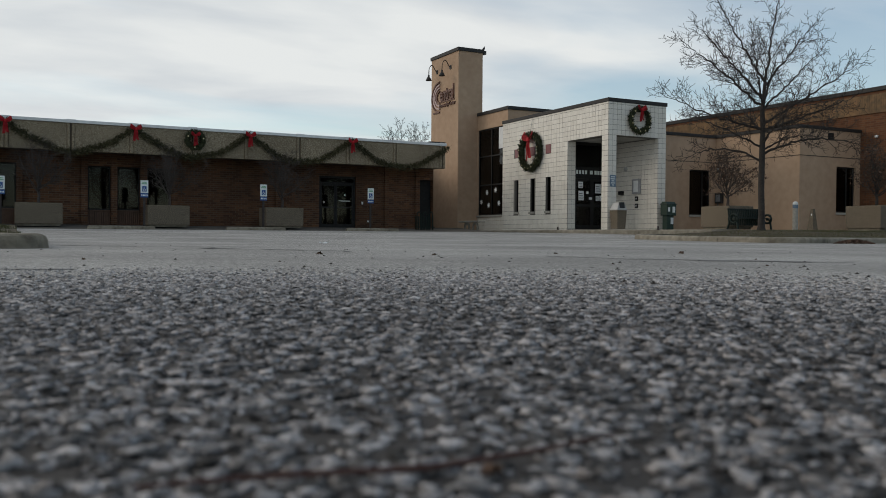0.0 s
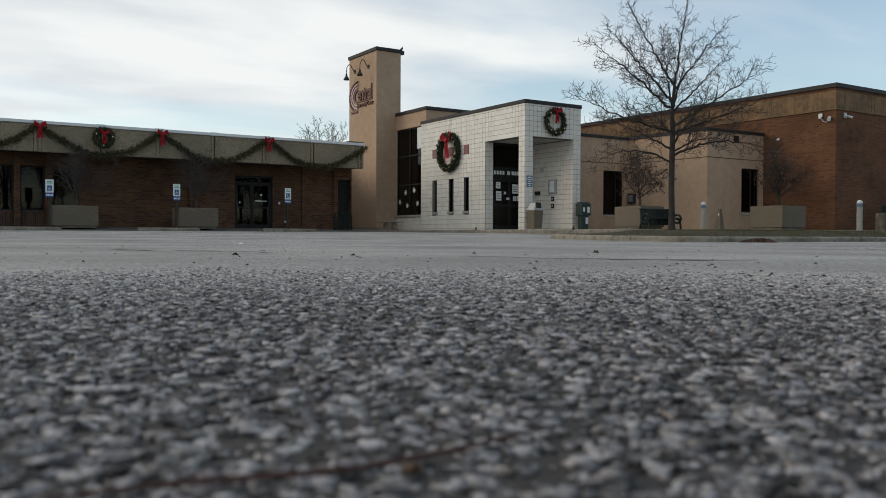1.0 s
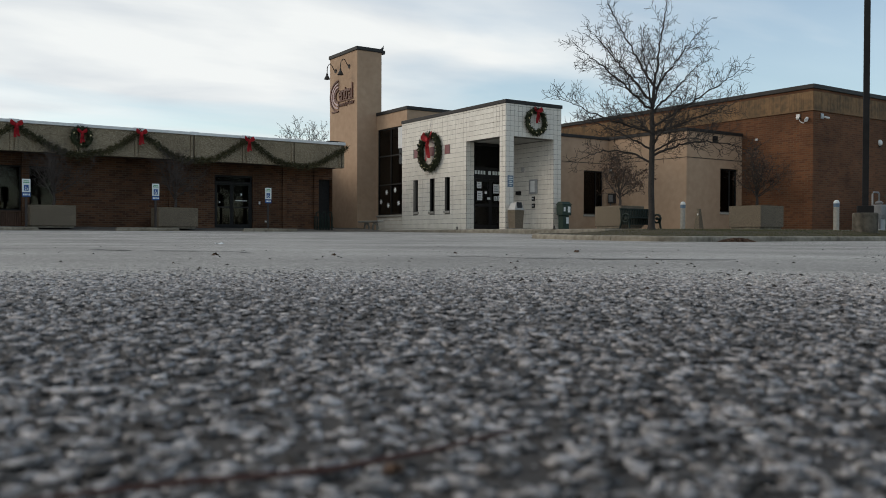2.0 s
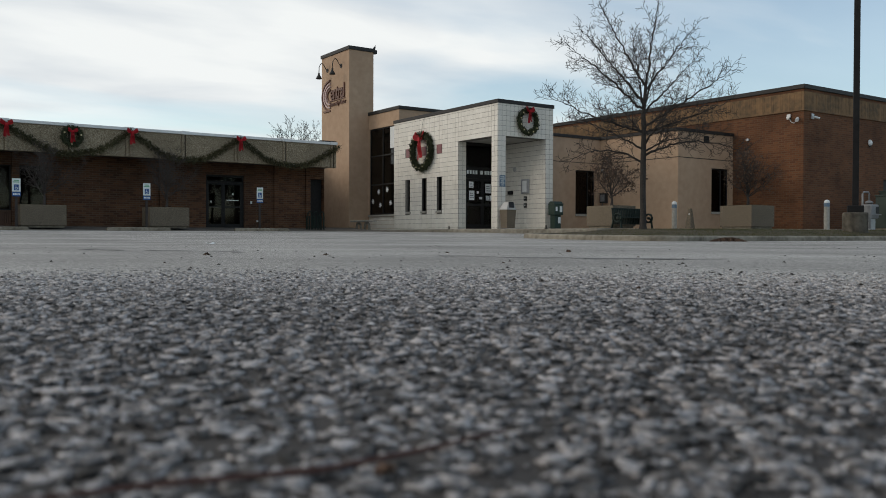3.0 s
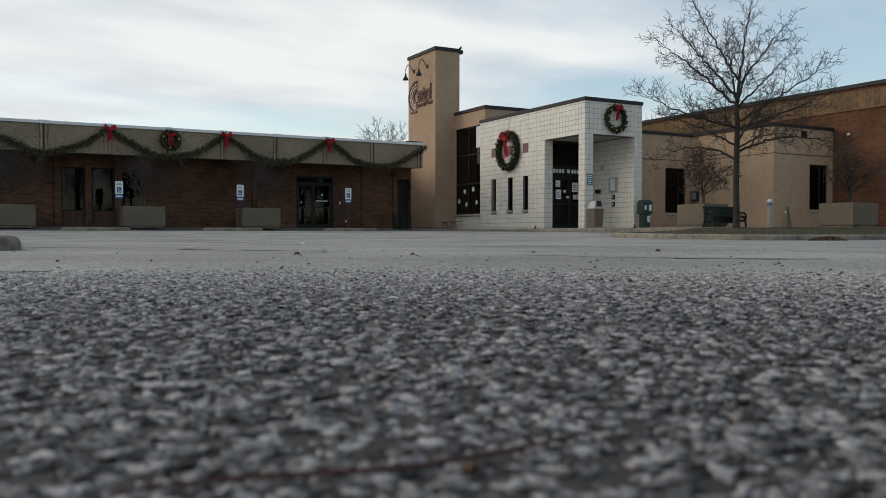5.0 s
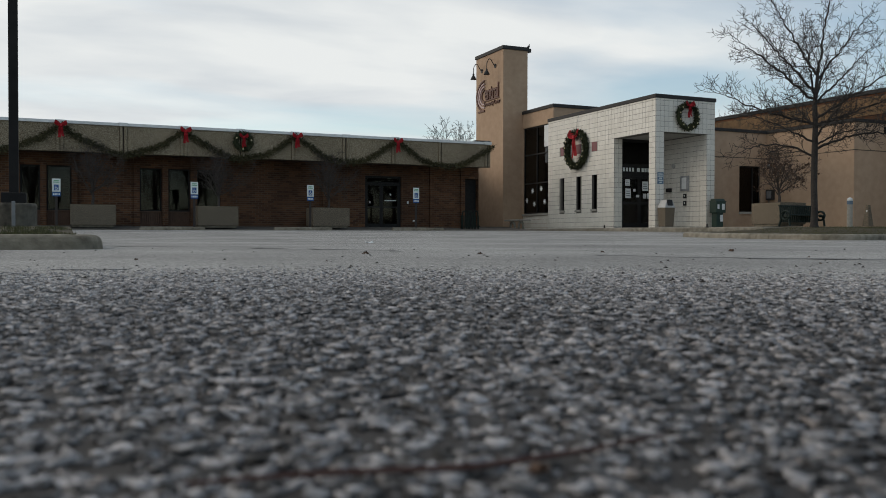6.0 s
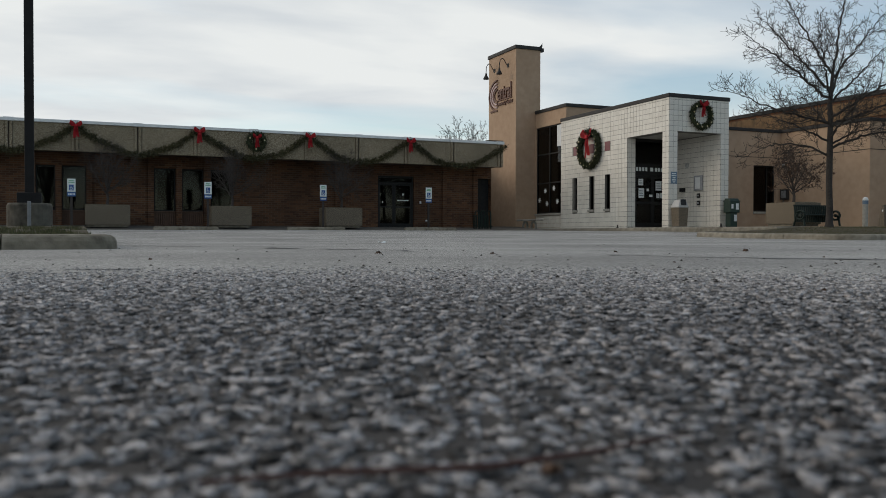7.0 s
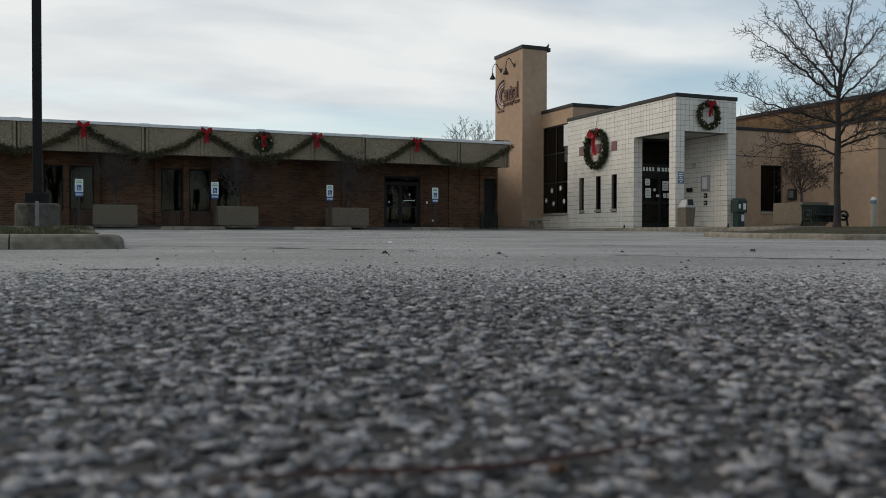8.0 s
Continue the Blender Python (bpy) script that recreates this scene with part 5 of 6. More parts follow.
b = bm_lathe(bmesh.new(), ((0.042, 0.0), (0.042, 0.02), (0.02, 0.03)), 14)
bmesh.ops.rotate(b, verts=b.verts, matrix=Matrix.Rotation(radians(-72), 3, "Y"))
part("lens", b, PLASTIC_WHITE, pier).location = (-0.12, -0.02, 0.56)

pier.scale = (0.58, 0.58, 0.96)
tr = thing("trash_bin", (21.12, 26.25, 0.46), "pebbled concrete waste bin with a pale grey hood", "waste bin")
b = bmesh.new()
lo_ = [b.verts.new((x, y, 0)) for x, y in ((-0.24, -0.24), (0.24, -0.24), (0.24, 0.24), (-0.24, 0.24))]
hi_ = [b.verts.new((x, y, 0.72)) for x, y in ((-0.29, -0.29), (0.29, -0.29), (0.29, 0.29), (-0.29, 0.29))]
for i in range(4):
    b.faces.new((lo_[i], lo_[(i + 1) % 4], hi_[(i + 1) % 4], hi_[i]))
b.faces.new(hi_); b.faces.new(list(reversed(lo_)))
part("body", b, PLANTER, tr)
box("rim", -0.31, -0.31, 0.72, 0.31, 0.31, 0.77, HOOD_GREY, tr, bev=0.012)
b = bmesh.new()
lo_ = [b.verts.new((x, y, 0.77)) for x, y in ((-0.28, -0.28), (0.28, -0.28), (0.28, 0.28), (-0.28, 0.28))]
hi_ = [b.verts.new((x, y, 1.02)) for x, y in ((-0.13, -0.20), (0.20, -0.20), (0.20, 0.20), (-0.13, 0.20))]
for i in range(4):
    b.faces.new((lo_[i], lo_[(i + 1) % 4], hi_[(i + 1) % 4], hi_[i]))
b.faces.new(hi_); b.faces.new(list(reversed(lo_)))
part("hood", b, HOOD_GREY, tr)
b = bm_box(bmesh.new(), -0.15, -0.018, -0.115, 0.15, 0.018, 0.115, 0.01)
bmesh.ops.rotate(b, verts=b.verts, matrix=Matrix.Rotation(radians(-14), 3, "X"))
part("flap", b, BLACK, tr).location = (0.02, -0.252, 0.92)

tr.scale = (0.80, 0.80, 1)
nb = thing("newspaper_box", (23.42, 26.05, 0.46), "dark green newspaper vending box with white cards", "newspaper box")
box("pedestal", 0.06, 0.06, 0.0, 0.48, 0.42, 0.56, GREEN_PAINT, nb, bev=0.015)
b = bmesh.new()
pr = [(-0.02, 0.56), (-0.02, 1.0), (0.10, 1.12), (0.36, 1.12), (0.47, 1.0), (0.47, 0.56)]
f0 = [b.verts.new((-0.03, y, z)) for y, z in pr]
f1 = [b.verts.new((0.57, y, z)) for y, z in pr]
for i in range(6):
    b.faces.new((f0[i], f0[(i + 1) % 6], f1[(i + 1) % 6], f1[i]))
b.faces.new(f0); b.faces.new(list(reversed(f1)))
bmesh.ops.bevel(b, geom=list(b.edges), offset=0.02, segments=2, affect="EDGES", profile=0.5)
part("head", b, GREEN_PAINT, nb)
box("roof", -0.05, -0.04, 1.0, 0.59, 0.49, 1.03, GREEN_PAINT, nb, bev=0.01)
for x, z, w, h in ((0.04, 0.72, 0.12, 0.17), (0.32, 0.68, 0.17, 0.24), (0.28, 0.22, 0.17, 0.26)):
    box("card", x, -0.028 if z > 0.6 else 0.050, z, x + w, -0.0205 if z > 0.6 else 0.058, z + h, PAPER, nb, "white card")

nb.scale = (0.8, 0.8, 1)
bench = thing("park_bench", (22.02, 21.0, 0.44), "dark green metal slat bench with round arm ends", "bench")
for k in range(6):
    box("seat_slat", 0.05, 0.06 + 0.075 * k, 0.42, 1.50, 0.115 + 0.075 * k, 0.45, BENCH_GREEN, bench, bev=0.006)
for k in range(18):
    x = 0.09 + 0.08 * k
    part("back_slat", bm_tube(bmesh.new(), ((x, 0.49, 0.16), (x, 0.56, 0.80)), 0.029, 6), BENCH_GREEN, bench)
box("top_rail", 0.05, 0.54, 0.78, 1.50, 0.60, 0.83, BENCH_GREEN, bench, bev=0.01)
box("lower_rail", 0.05, 0.48, 0.44, 1.50, 0.53, 0.48, BENCH_GREEN, bench, bev=0.01)
for x in (0.06, 1.50):
    ring = [(x, 0.26 + 0.17 * math.cos(2 * math.pi * k / 20), 0.42 + 0.17 * math.sin(2 * math.pi * k / 20)) for k in range(21)]
    part("arm_ring", bm_tube(bmesh.new(), ring, 0.042, 6, cap=False), BENCH_GREEN, bench)
    part("hub", bm_tube(bmesh.new(), ((x - 0.02, 0.26, 0.42), (x + 0.02, 0.26, 0.42)), 0.06, 10), BENCH_GREEN, bench)
    part("leg", bm_tube(bmesh.new(), ((x, 0.08, 0.0), (x, 0.12, 0.25), (x, 0.2, 0.40)), 0.035, 6), BENCH_GREEN, bench)
    part("leg", bm_tube(bmesh.new(), ((x, 0.56, 0.0), (x, 0.48, 0.25), (x, 0.5, 0.45)), 0.035, 6), BENCH_GREEN, bench)

bench.scale = (1.1, 1, 0.87)
sb = thing("stone_bench", (19.95, 34.9, 0.42), "pale cast stone bench on arched legs beside the tower", "bench")
box("seat", -0.2, 0.0, 0.38, 0.2, 1.95, 0.46, CONCRETE, sb, bev=0.02)
for y in (0.60, 1.42):
    lp_ = [(0, y + 0.22 * math.cos(math.pi * k / 10), 0.34 * math.sin(math.pi * k / 10) ** 0.6) for k in range(11)]
    part("leg", bm_tube(bmesh.new(), lp_, 0.06, 8), CONCRETE, sb, smooth=True)

rack = thing("bicycle_rack", (16.08, 33.95, 0.40), "dark green looped steel bicycle rack", "bicycle rack")
for k in range(3):
    x = 0.04 + 0.29 * k
    lp_ = [(x, 0, 0), (x, 0, 0.70)] + [(x + 0.09 - 0.09 * math.cos(math.pi * i / 8), 0, 0.70 + 0.09 * math.sin(math.pi * i / 8)) for i in range(1, 8)] + [(x + 0.18, 0, 0.70), (x + 0.18, 0, 0)]
    part("loop", bm_tube(bmesh.new(), lp_, 0.026, 8), BENCH_GREEN, rack)
box("rail", -0.02, -0.02, 0.10, 0.90, 0.02, 0.14, BENCH_GREEN, rack)
for k in range(7):
    box("bar", -0.02 + 0.14 * k, 0.03, 0.0, 0.02 + 0.14 * k, 0.07, 0.60, BENCH_GREEN, rack)

for x, y, w, d, h in ((33.1, 17.3, 0.55, 0.7, 1.32), (33.75, 17.1, 1.5, 1.1, 1.52)):
    c = thing("utility_cabinet", (x, y, 0.44), "grey-green steel utility cabinet beside the hall", "utility cabinet", "utility cabinets")
    box("body", 0, 0, 0.06, w, d, h, CABINET_GREEN, c, bev=0.015)
    box("base", 0.02, 0.02, 0, w - 0.02, d - 0.02, 0.06, KERB, c)
    box("lid", -0.03, -0.03, h, w + 0.03, d + 0.03, h + 0.05, CABINET_GREEN, c, bev=0.012)
    box("door", 0.05, -0.014, 0.12, w * 0.55, -0.002, h - 0.08, CABINET_GREEN, c)
    box("handle", w * 0.5, -0.04, h * 0.5, w * 0.5 + 0.03, -0.015, h * 0.5 + 0.16, GALVANISED, c)
meter = thing("gas_meter", (32.15, 17.7, 0.44), "white gas meter with a looped grey pipe", "gas meter")
part("pipe", bm_tube(bmesh.new(), ((-0.35, 0.1, 0), (-0.35, 0.1, 1.38), (-0.28, 0.1, 1.45), (0.05, 0.1, 1.45), (0.12, 0.1, 1.38), (0.12, 0.1, 0.9)), 0.035, 8), METER_GREY, meter, smooth=True)
part("regulator", bm_lathe(bmesh.new(), ((0.10, 1.0), (0.15, 1.03), (0.15, 1.08), (0.06, 1.13)), 14, 0.12, 0.1), METER_GREY, meter)
box("body", -0.15, -0.15, 0.42, 0.42, 0.3, 0.98, METER_GREY, meter, bev=0.06)
box("stand", -0.05, -0.05, 0.0, 0.32, 0.2, 0.42, GALVANISED, meter)
box("dial", 0.16, -0.165, 0.62, 0.36, -0.152, 0.88, BLACK, meter)
box("shelf", -0.2, -0.2, 0.56, 0.48, -0.152, 0.60, METER_GREY, meter)
stub = thing("pipe_stub", (30.6, 18.6, 0.44), "thin grey pipe stub beside the brick wall", "pipe")
part("pipe", bm_tube(bmesh.new(), ((0, 0, 0), (0, 0, 0.42)), 0.025, 8), GALVANISED, stub)

# ---- litter on the asphalt ----
def leaf_litter(at, seed, s, label="dark dead leaf lying on the asphalt"):
    rnd = random.Random(seed)
    root = thing("dead_leaf", at, label, "leaf", "fallen leaves")
    b = bmesh.new()
    for k in range(4):
        a = rnd.uniform(0, 6.28)
        n = 5
        rows = []
        for i in range(n):
            u = i / (n - 1)
            c = Vector((math.cos(a) * s * (u - 0.4), math.sin(a) * s * (u - 0.4), 0.004 + s * 0.35 * math.sin(math.pi * u) * rnd.uniform(0.3, 1.0)))
            w = Vector((-math.sin(a), math.cos(a), rnd.uniform(-0.5, 0.8))) * s * 0.32 * math.sin(math.pi * (0.12 + 0.8 * u))
            rows.append([b.verts.new(c + w), b.verts.new(c + Vector((0, 0, -s * 0.05))), b.verts.new(c - w)])
        for r, q in zip(rows, rows[1:]):
            for j in (0, 1):
                b.faces.new((r[j], r[j + 1], q[j + 1], q[j]))
    part("blade", b, DEAD_LEAF, root)
    return root


for k, (x, y, s) in enumerate(((2.35, 2.95, 0.020), (1.72, 5.02, 0.07), (2.35, 4.70, 0.05), (4.6, 4.95, 0.07), (1.45, 1.33, 0.020), (3.4, 4.9, 0.04), (1.05, 3.6, 0.02), (2.9, 2.6, 0.02), (0.3, 4.1, 0.03), (3.7, 3.4, 0.025), (0.213, 0.36, 0.016))):
    leaf_litter((x, y, lot_z(x, y)), 60 + k, s * 0.65)
scrap = thing("paper_scrap", (3.8, 10.9, lot_z(3.8, 10.9)), "crumpled white paper scrap on asphalt", "paper")
b = bmesh.new()
vs = [[b.verts.new((0.04 * i - 0.06, 0.03 * j, 0.006 + 0.03 * random.random())) for i in range(4)] for j in range(3)]
for r, q in zip(vs, vs[1:]):
    for i in range(3):
        b.faces.new((r[i], r[i + 1], q[i + 1], q[i]))
part("sheet", b, PAPER, scrap)
b = bmesh.new()
for _ in range(1400):
    a, r = random.uniform(0, 6.28), 0.55 * random.random() ** 0.7
    c = Vector((r * 1.2 * math.cos(a), r * 0.7 * math.sin(a), max(0.0, 0.08 * (1 - (r / 0.55) ** 2) * random.uniform(0.5, 1.15)) + 0.008))
    u, w = (Vector((random.gauss(0, 1), random.gauss(0, 1), random.gauss(0, 0.5))).normalized() for _ in range(2))
    s = random.uniform(0.015, 0.04)
    b.faces.new([b.verts.new(c + q) for q in (u * s, w * s * 0.5, u * -s, w * -s * 0.5)])
mulch = part("mulch_heap", b, DEAD_LEAF)
mulch.scale = (0.85, 0.85, 1)
mulch.location = (17.08, 12.85, lot_z(17.35, 13.0) - 0.005)
tagged(mulch, "low heap of brown leaves against the kerb", "leaf heap", kind="stuff")


def tar_line(pts, w, seed):
    rnd = random.Random(seed)
    b = bmesh.new()
    rows = []
    for p, q in zip(pts, pts[1:]):
        p, q = Vector((*p, 0)), Vector((*q, 0))
        n = max(2, int((q - p).length / 0.15))
        d = (q - p).normalized()
        s = Vector((-d.y, d.x, 0))
        for i in range(n):
            c = p.lerp(q, i / n) + s * (rnd.gauss(0, 0.03) + 0.12 * math.sin(i * 0.23 + seed))
            h = w * max(0.03, rnd.uniform(-0.25, 1.0))
            rows.append([b.verts.new((*(c + s * h).xy, lot_z(c.x, c.y) + 0.003)), b.verts.new((*c.xy, lot_z(c.x, c.y) + 0.005)), b.verts.new((*(c - s * h).xy, lot_z(c.x, c.y) + 0.003))])
    for i, (r, q) in enumerate(zip(rows, rows[1:])):
        if math.sin(i * 0.31 + seed) + 0.5 * math.sin(i * 0.83) + rnd.gauss(0, 0.3) > 0.1 and len(rows) > 20:
            continue
        b.faces.new((r[0], r[1], q[1], q[0]))
        b.faces.new((r[1], r[2], q[2], q[1]))
    bmesh.ops.delete(b, geom=[v for v in b.verts if not v.link_faces], context="VERTS")
    ob = part("sealed_crack", b, TAR)
    return tagged(ob, "dark sealed crack running across the asphalt", "crack", "asphalt cracks", kind="structure")


tar_line(((-0.05, 3.05), (0.12, 2.98), (0.25, 3.06)), 0.004, 3)
tar_line(((0.6, 9.2), (1.62, 7.45), (2.22, 5.79), (2.65, 4.65), (3.12, 3.82), (3.85, 2.7)), 0.07, 5)
twig = part("twig", bm_tube(bmesh.new(), ((0.05, 0.401, 0.006), (0.10, 0.389, 0.0075), (0.185, 0.3725, 0.006), (0.25, 0.374, 0.0072), (0.314, 0.391, 0.006)), [0.0009, 0.0015, 0.0017, 0.0014, 0.0008], 6), TWIG)
tagged(twig, "thin red-brown twig lying on the asphalt", "twig")


# ---- exposed stones of the asphalt round the camera ----
def stone_field():
    rs = np.random.RandomState(5)
    g = (1 + 5 ** 0.5) / 2
    ico = np.array([(-1, g, 0), (1, g, 0), (-1, -g, 0), (1, -g, 0), (0, -1, g), (0, 1, g), (0, -1, -g), (0, 1, -g), (g, 0, -1), (g, 0, 1), (-g, 0, -1), (-g, 0, 1)]) / math.hypot(1, g)
    tri = np.array([(0, 11, 5), (0, 5, 1), (0, 1, 7), (0, 7, 10), (0, 10, 11), (1, 5, 9), (5, 11, 4), (11, 10, 2), (10, 7, 6), (7, 1, 8), (3, 9, 4), (3, 4, 2), (3, 2, 6), (3, 6, 8), (3, 8, 9), (4, 9, 5), (2, 4, 11), (6, 2, 10), (8, 6, 7), (9, 8, 1)])
    pts = []
    mid = math.atan2(0.86, 0.50)
    for r0, r1, pitch in ((0.26, 0.7, 0.0056), (0.7, 1.3, 0.0063), (1.3, 1.8, 0.0071), (1.8, 2.4, 0.0085), (2.4, 3.7, 0.0125)):
        n = int(0.5 * (r1 * r1 - r0 * r0) * 1.36 / (pitch * pitch))
        r = np.sqrt(rs.uniform(r0 * r0, r1 * r1, n))
        a = mid + rs.uniform(-0.68, 0.68, n) + rs.normal(0, 0.04, n)
        pts.append(np.stack([r * np.cos(a), r * np.sin(a), np.full(n, pitch)], 1))
    # the rest of the patch, all round
    n = int(0.5 * 1.25 ** 2 * (6.283 - 1.36) / 0.0102 ** 2)
    r, a = 1.25 * np.sqrt(rs.uniform(0, 1, n)) * rs.uniform(0.94, 1.06, n), mid + rs.uniform(0.68, 5.603, n)
    pts.append(np.stack([r * np.cos(a), r * np.sin(a), np.full(n, 0.0098)], 1))
    p = np.concatenate(pts)
    # ravelled pits: patches of a few centimetres where most stones are gone
    pit = np.zeros(len(p))
    for _ in range(26):
        k, t = 2 * math.pi / rs.uniform(0.016, 0.06), rs.uniform(0, 6.283)
        pit += np.sin(k * (p[:, 0] * math.cos(t) + p[:, 1] * math.sin(t)) + rs.uniform(0, 6.283))
    pit /= 26 ** 0.5
    p = p[(pit > -0.40 - 1.3 * np.clip((np.hypot(p[:, 0], p[:, 1]) - 1.8) / 1.6, 0, 1)) | (rs.uniform(0, 1, len(p)) < 0.08)]
    # the course runs out: fewer and fewer stones stand proud
    p = p[rs.uniform(0, 1, len(p)) < np.clip((3.6 - np.hypot(p[:, 0], p[:, 1])) / 1.5, 0, 1) ** 2]
    n = len(p)
    far = np.clip((np.hypot(p[:, 0], p[:, 1]) - 1.3) / 1.8, 0, 1)
    size = np.minimum(p[:, 2] * rs.lognormal(-0.50, 0.55, n), 0.0082 - 0.0030 * far)
    sc = np.stack([size * rs.uniform(0.8, 1.5, n), size * rs.uniform(0.7, 1.1, n), size * rs.uniform(0.5, 0.9, n)], 1)
    th = rs.uniform(0, 6.283, n)
    v = ico[None] * (1 + 0.36 * np.clip(rs.randn(n, 12, 1), -1.6, 1.6)) * sc[:, None, :]
    tilt = 0.35 * rs.randn(n)
    y2 = v[..., 1] * np.cos(tilt)[:, None] - v[..., 2] * np.sin(tilt)[:, None]
    z2 = v[..., 1] * np.sin(tilt)[:, None] + v[..., 2] * np.cos(tilt)[:, None]
    x2 = v[..., 0] * np.cos(th)[:, None] - y2 * np.sin(th)[:, None] + p[:, 0:1]
    y3 = v[..., 0] * np.sin(th)[:, None] + y2 * np.cos(th)[:, None] + p[:, 1:2]
    # traffic has worn the tops nearly flush, each with its own small tilt
    top = 0.0030 - 0.0016 * far + rs.randn(n) * 0.0009 * (1 - 0.6 * far)
    lean = rs.randn(n, 2) * 0.16
    lid = top[:, None] + lean[:, 0:1] * (x2 - p[:, 0:1]) + lean[:, 1:2] * (y3 - p[:, 1:2])
    z3 = np.minimum(z2 + 0.003 - 0.002 * far[:, None], lid)
    verts = np.stack([x2, y3, z3], -1).reshape(-1, 3).astype(np.float32)
    faces = (tri[None] + (np.arange(n) * 12)[:, None, None]).reshape(-1, 3)
    me = bpy.data.meshes.new("asphalt_stones")
    me.vertices.add(len(verts)); me.vertices.foreach_set("co", verts.ravel())
    me.loops.add(faces.size); me.loops.foreach_set("vertex_index", faces.ravel().astype(np.int32))
    me.polygons.add(len(faces)); me.polygons.foreach_set("loop_start", np.arange(0, faces.size, 3, dtype=np.int32))
    me.update(calc_edges=True)
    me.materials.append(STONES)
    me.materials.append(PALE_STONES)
    # share of paler chips grows with camera distance, painting in the grazing-view brightness
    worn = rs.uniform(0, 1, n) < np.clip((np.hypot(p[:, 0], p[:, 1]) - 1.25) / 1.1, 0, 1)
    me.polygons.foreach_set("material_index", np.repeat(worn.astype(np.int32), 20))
    return tagged(new("asphalt_stones", me), "grey angular stones standing proud in worn asphalt", "gravel", kind="stuff")


def stone_mat(name, cols, low):
    m = bpy.data.materials.new(name)
    m.use_nodes = True
    n, l = m.node_tree.nodes, m.node_tree.links
    b = n["Principled BSDF"]
    b.inputs["Roughness"].default_value = 0.8
    b.inputs["Specular IOR Level"].default_value = 0.3
    g = n.new("ShaderNodeNewGeometry")
    r = n.new("ShaderNodeValToRGB")
    el = r.color_ramp.elements
    for i, (p, c) in enumerate(cols):
        k = el[i] if i < 2 else el.new(p)
        k.position, k.color = p, (*c, 1)
    l.new(g.outputs["Random Per Island"], r.inputs[0])
    tc, nz = n.new("ShaderNodeTexCoord"), n.new("ShaderNodeTexNoise")
    nz.inputs["Scale"].default_value, nz.inputs["Detail"].default_value = 450, 4
    l.new(tc.outputs["Object"], nz.inputs["Vector"])
    mr = n.new("ShaderNodeMapRange")
    mr.inputs["From Min"].default_value, mr.inputs["From Max"].default_value = 0.3, 0.7
    mr.inputs["To Min"].default_value, mr.inputs["To Max"].default_value = 0.6, 1.25
    l.new(nz.outputs["Fac"], mr.inputs["Value"])
    n2 = n.new("ShaderNodeTexNoise")
    n2.inputs["Scale"].default_value, n2.inputs["Detail"].default_value = 46, 6
    l.new(tc.outputs["Object"], n2.inputs["Vector"])
    m2 = n.new("ShaderNodeMapRange")
    m2.inputs["From Min"].default_value, m2.inputs["From Max"].default_value = 0.40, 0.56
    m2.inputs["To Min"].default_value, m2.inputs["To Max"].default_value = low, 1.15
    l.new(n2.outputs["Fac"], m2.inputs["Value"])
    mm = n.new("ShaderNodeMath"); mm.operation = "MULTIPLY"
    l.new(mr.outputs[0], mm.inputs[0]); l.new(m2.outputs[0], mm.inputs[1])
    mx = n.new("ShaderNodeMixRGB"); mx.blend_type = "MULTIPLY"; mx.inputs[0].default_value = 1
    l.new(r.outputs[0], mx.inputs[1]); l.new(mm.outputs[0], mx.inputs[2]); l.new(mx.outputs[0], b.inputs["Base Color"])
    bp = n.new("ShaderNodeBump")
    bp.inputs["Strength"].default_value, bp.inputs["Distance"].default_value = 0.5, 0.001
    l.new(nz.outputs["Fac"], bp.inputs["Height"]); l.new(bp.outputs[0], b.inputs["Normal"])
    return m


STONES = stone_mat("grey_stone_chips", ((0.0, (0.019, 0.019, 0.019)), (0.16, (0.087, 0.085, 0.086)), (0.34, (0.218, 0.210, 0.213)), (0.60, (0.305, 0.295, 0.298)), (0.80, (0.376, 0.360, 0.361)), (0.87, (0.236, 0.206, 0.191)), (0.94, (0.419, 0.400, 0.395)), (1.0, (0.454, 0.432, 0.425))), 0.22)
# lighter copy for the farther chips: their grazing-view brightness is put into the colour
PALE_STONES = stone_mat("distance_paled_stone_chips", ((0.0, (0.143, 0.137, 0.137)), (0.25, (0.306, 0.293, 0.289)), (0.70, (0.459, 0.437, 0.432)), (1.0, (0.561, 0.535, 0.526))), 0.45)


def coarse_patch():
    """An older course of coarse asphalt: its dark binder lies a few millimetres over the rest, with a ragged edge."""
    rnd = random.Random(17)
    b = bmesh.new()
    n = 260
    ring = []
    for k in range(n):
        a = 2 * math.pi * k / n
        ahead = max(0.0, min(1.0, (0.74 - abs(a - math.atan2(0.86, 0.50))) / 0.12))
        r = 1.20 + 1.15 * ahead + 0.06 * math.sin(3 * a + 1) + 0.05 * math.sin(11 * a) + rnd.uniform(-0.10, 0.06)
        ring.append(b.verts.new((r * math.cos(a), r * math.sin(a), -0.002)))
    mid = [b.verts.new((v.co.x * 0.9, v.co.y * 0.9, 0.0012)) for v in ring]
    for i in range(n):
        b.faces.new((ring[i], ring[(i + 1) % n], mid[(i + 1) % n], mid[i]))
    b.faces.new(mid)
    return tagged(part("asphalt_patch", b, BINDER), "dark binder of an older coarse asphalt course", "asphalt", kind="structure")


coarse_patch()
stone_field()


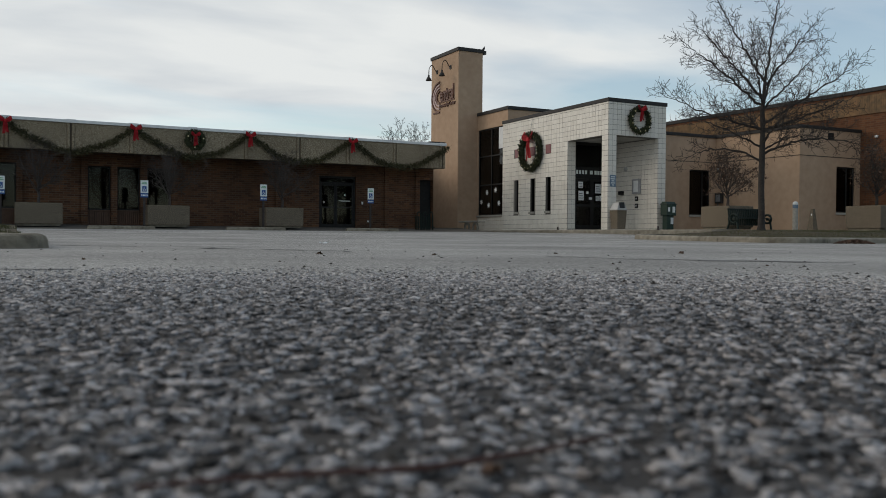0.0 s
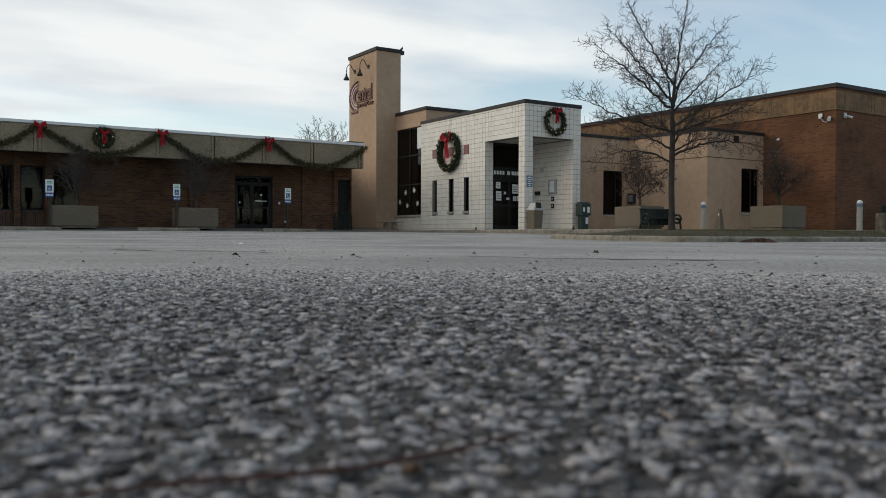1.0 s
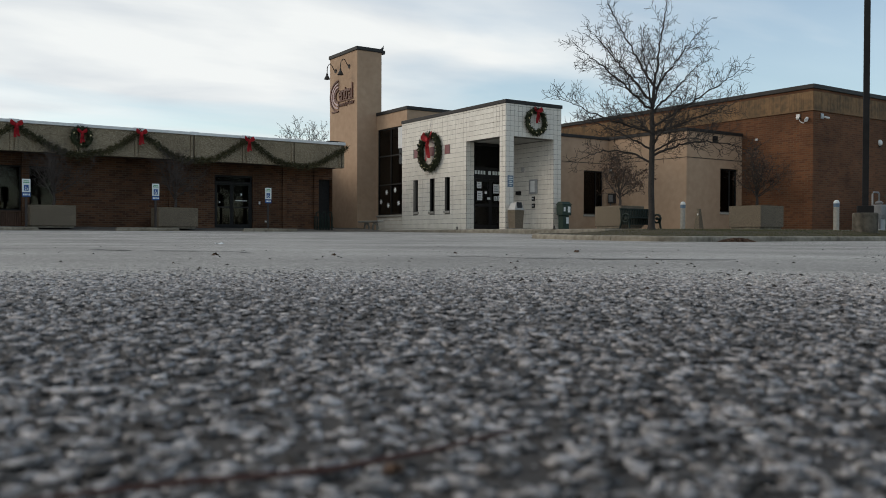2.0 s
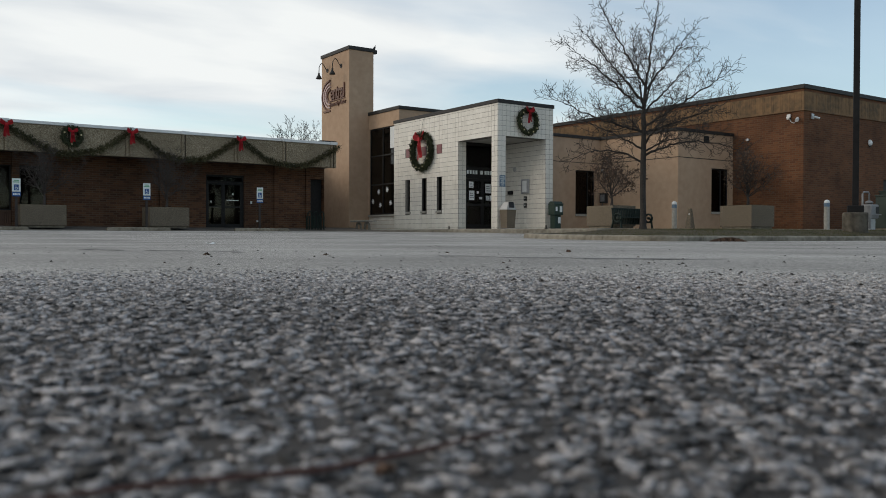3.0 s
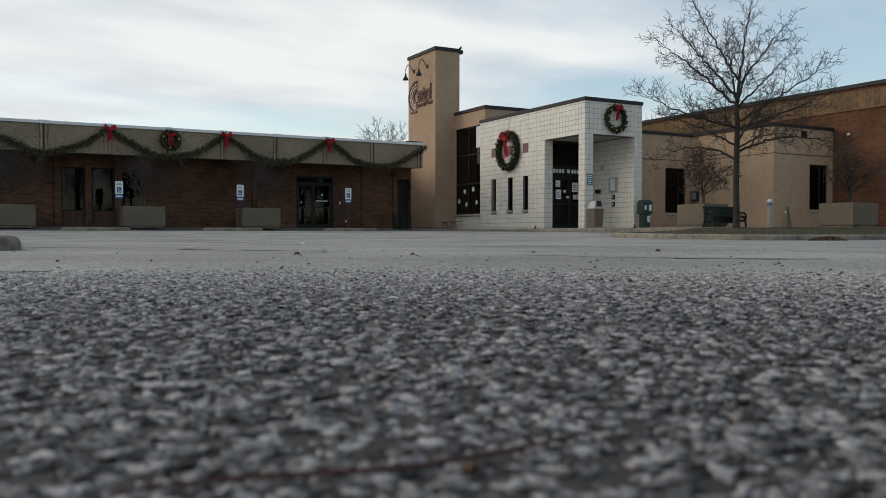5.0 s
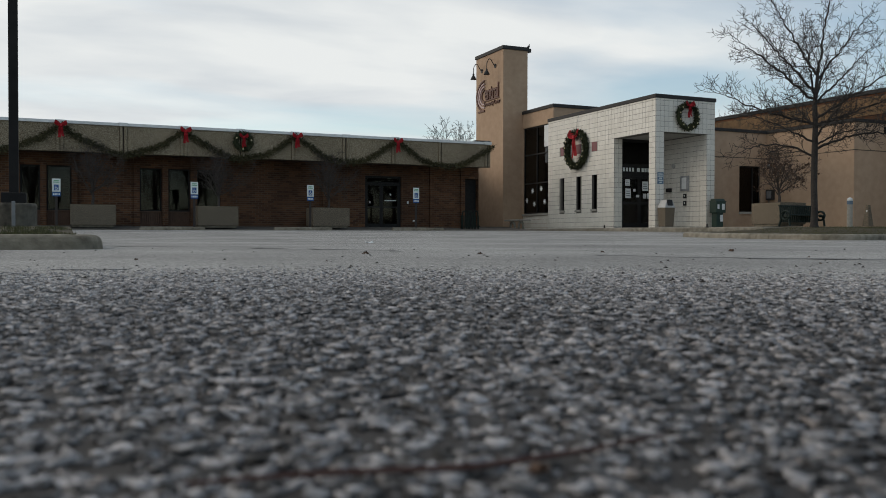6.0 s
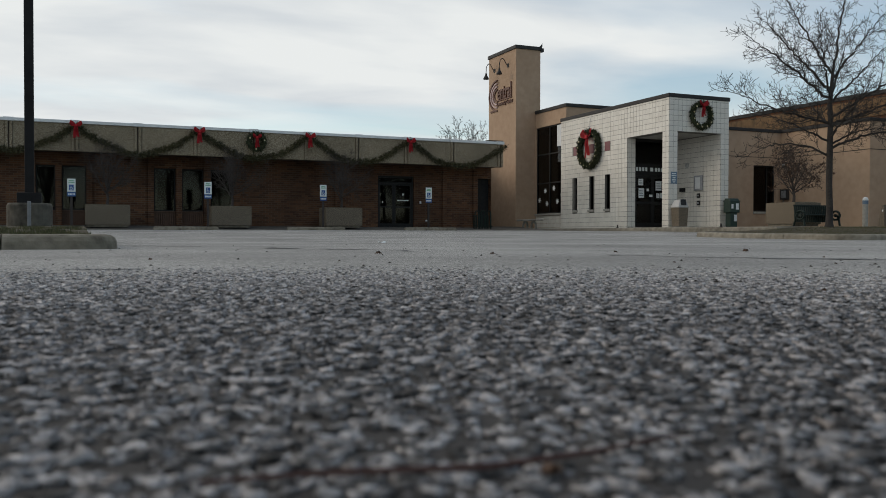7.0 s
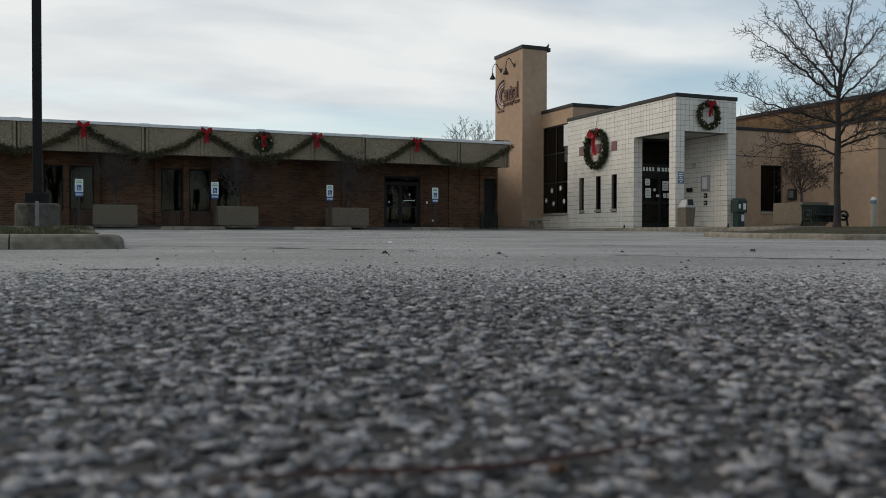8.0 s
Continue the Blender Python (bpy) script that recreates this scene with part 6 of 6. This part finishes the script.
def pebbles():
    """Loose grit and crumbs of leaf scattered on the lot."""
    rnd = random.Random(9)
    b = bmesh.new()
    for _ in range(330):
        r, a = 2.2 + 10 * rnd.random() ** 2.3, math.atan2(0.86, 0.5) + rnd.uniform(-0.66, 0.66)
        x, y = r * math.cos(a), r * math.sin(a)
        s = rnd.uniform(0.003, 0.008) * (1 + r / 16)
        z = lot_z(x, y)
        c = [b.verts.new((x + s * math.cos(t + rnd.random()), y + s * math.sin(t), z + 0.002)) for t in (0, 1.57, 3.14, 4.71)]
        t = b.verts.new((x + rnd.gauss(0, s * 0.3), y, z + s * rnd.uniform(0.5, 1.1)))
        for i in range(4):
            b.faces.new((c[i], c[(i + 1) % 4], t))
    return tagged(part("grit", b, BARK), "dark grit and leaf crumbs on asphalt", "grit", kind="stuff")


pebbles()


# ---- glazed tiles of the entrance block ----
TILE_GAP, TILE_D = 0.0115, 0.011


def tile_cells(axis, at, a0, a1, z0, z1, skip=()):
    """Places of whole and cut tiles on a wall; rows are counted from the soffit."""
    out = []
    na = max(1, round((a1 - a0) / TILE))
    wa = (a1 - a0) / na
    zs = sorted({z0, z1, *[ZS + TILE * k for k in range(-19, 8) if z0 + 0.04 < ZS + TILE * k < z1 - 0.04]})
    for i in range(na):
        for p, q in zip(zs, zs[1:]):
            u0, u1 = a0 + i * wa, a0 + (i + 1) * wa
            cu, cz = (u0 + u1) / 2, (p + q) / 2
            if any(s[0] - 0.02 < cu < s[1] + 0.02 and s[2] < cz < s[3] for s in skip):
                continue
            out.append((axis, at, u0, u1, p, q))
    return out


def tile_geometry(c):
    axis, at, u0, u1, p, q = c
    g, d, e = TILE_GAP / 2, TILE_D, 0.004
    pts = []
    for off, inset in ((0.0, 0.0), (d - e, 0.0), (d, e)):
        for u, z in ((u0 + g + inset, p + g + inset), (u1 - g - inset, p + g + inset), (u1 - g - inset, q - g - inset), (u0 + g + inset, q - g - inset)):
            pts.append((u, at - off, z) if axis == "x" else (at - off, u, z))
    f = [(8, 9, 10, 11)]
    for r in (0, 4):
        f += [(r + i, r + (i + 1) % 4, r + 4 + (i + 1) % 4, r + 4 + i) for i in range(4)]
    return pts, f


front_tiles = tile_cells("x", YC, XC, XR, ZS, ZT) + tile_cells("x", YC, XC, XC + 0.4, 0.41, ZS) + tile_cells("x", YC, XI, XR, 0.41, ZS)
front_tiles += tile_cells("y", XC, YC, YC + 0.4, 0.41, ZS)
holes_l = [(a, b, 1.16, 2.78) for a, b in SLITS] + [(yc - 0.19, yc + 0.19, 3.76, 4.16) for yc in (33.30, 32.04, 30.79)]
rest_tiles = tile_cells("y", XC, YC, YD, ZS, ZT) + tile_cells("y", XC, YD, YL, 0.41, ZT, holes_l)
rest_tiles += tile_cells("y", XI, YC, YC + 0.4, 0.45, ZS) + tile_cells("y", XI, YC + 0.4, YD + 0.08, 0.45, ZS) + tile_cells("x", YD, XC + 0.012, XC + 0.4, 0.45, ZS) + tile_cells("y", XW, YL, 37.6, 0.41, 1.08)
shared = {}
for c in front_tiles:
    key = (c[0], round(c[3] - c[2], 3), round(c[5] - c[4], 3))
    if key not in shared:
        pts, f = tile_geometry((c[0], 0.0, 0.0, c[3] - c[2], 0.0, c[5] - c[4]))
        me = bpy.data.meshes.new("tile")
        me.from_pydata(pts, [], f)
        me.materials.append(WHITE_TILE)
        shared[key] = me
    ob = new("tile", shared[key])
    ob.parent = block
    ob.location = (c[2], c[1], c[4]) if c[0] == "x" else (c[1], c[2], c[4])
verts, faces = [], []
for c in rest_tiles:
    pts, f = tile_geometry(c)
    k = len(verts)
    verts += pts
    faces += [tuple(i + k for i in q) for q in f]
me = bpy.data.meshes.new("wall_tiles")
me.from_pydata(verts, [], faces)
me.materials.append(WHITE_TILE)
ob = new("wall_tiles", me)
ob.parent = block
ob["kind"] = "stuff"
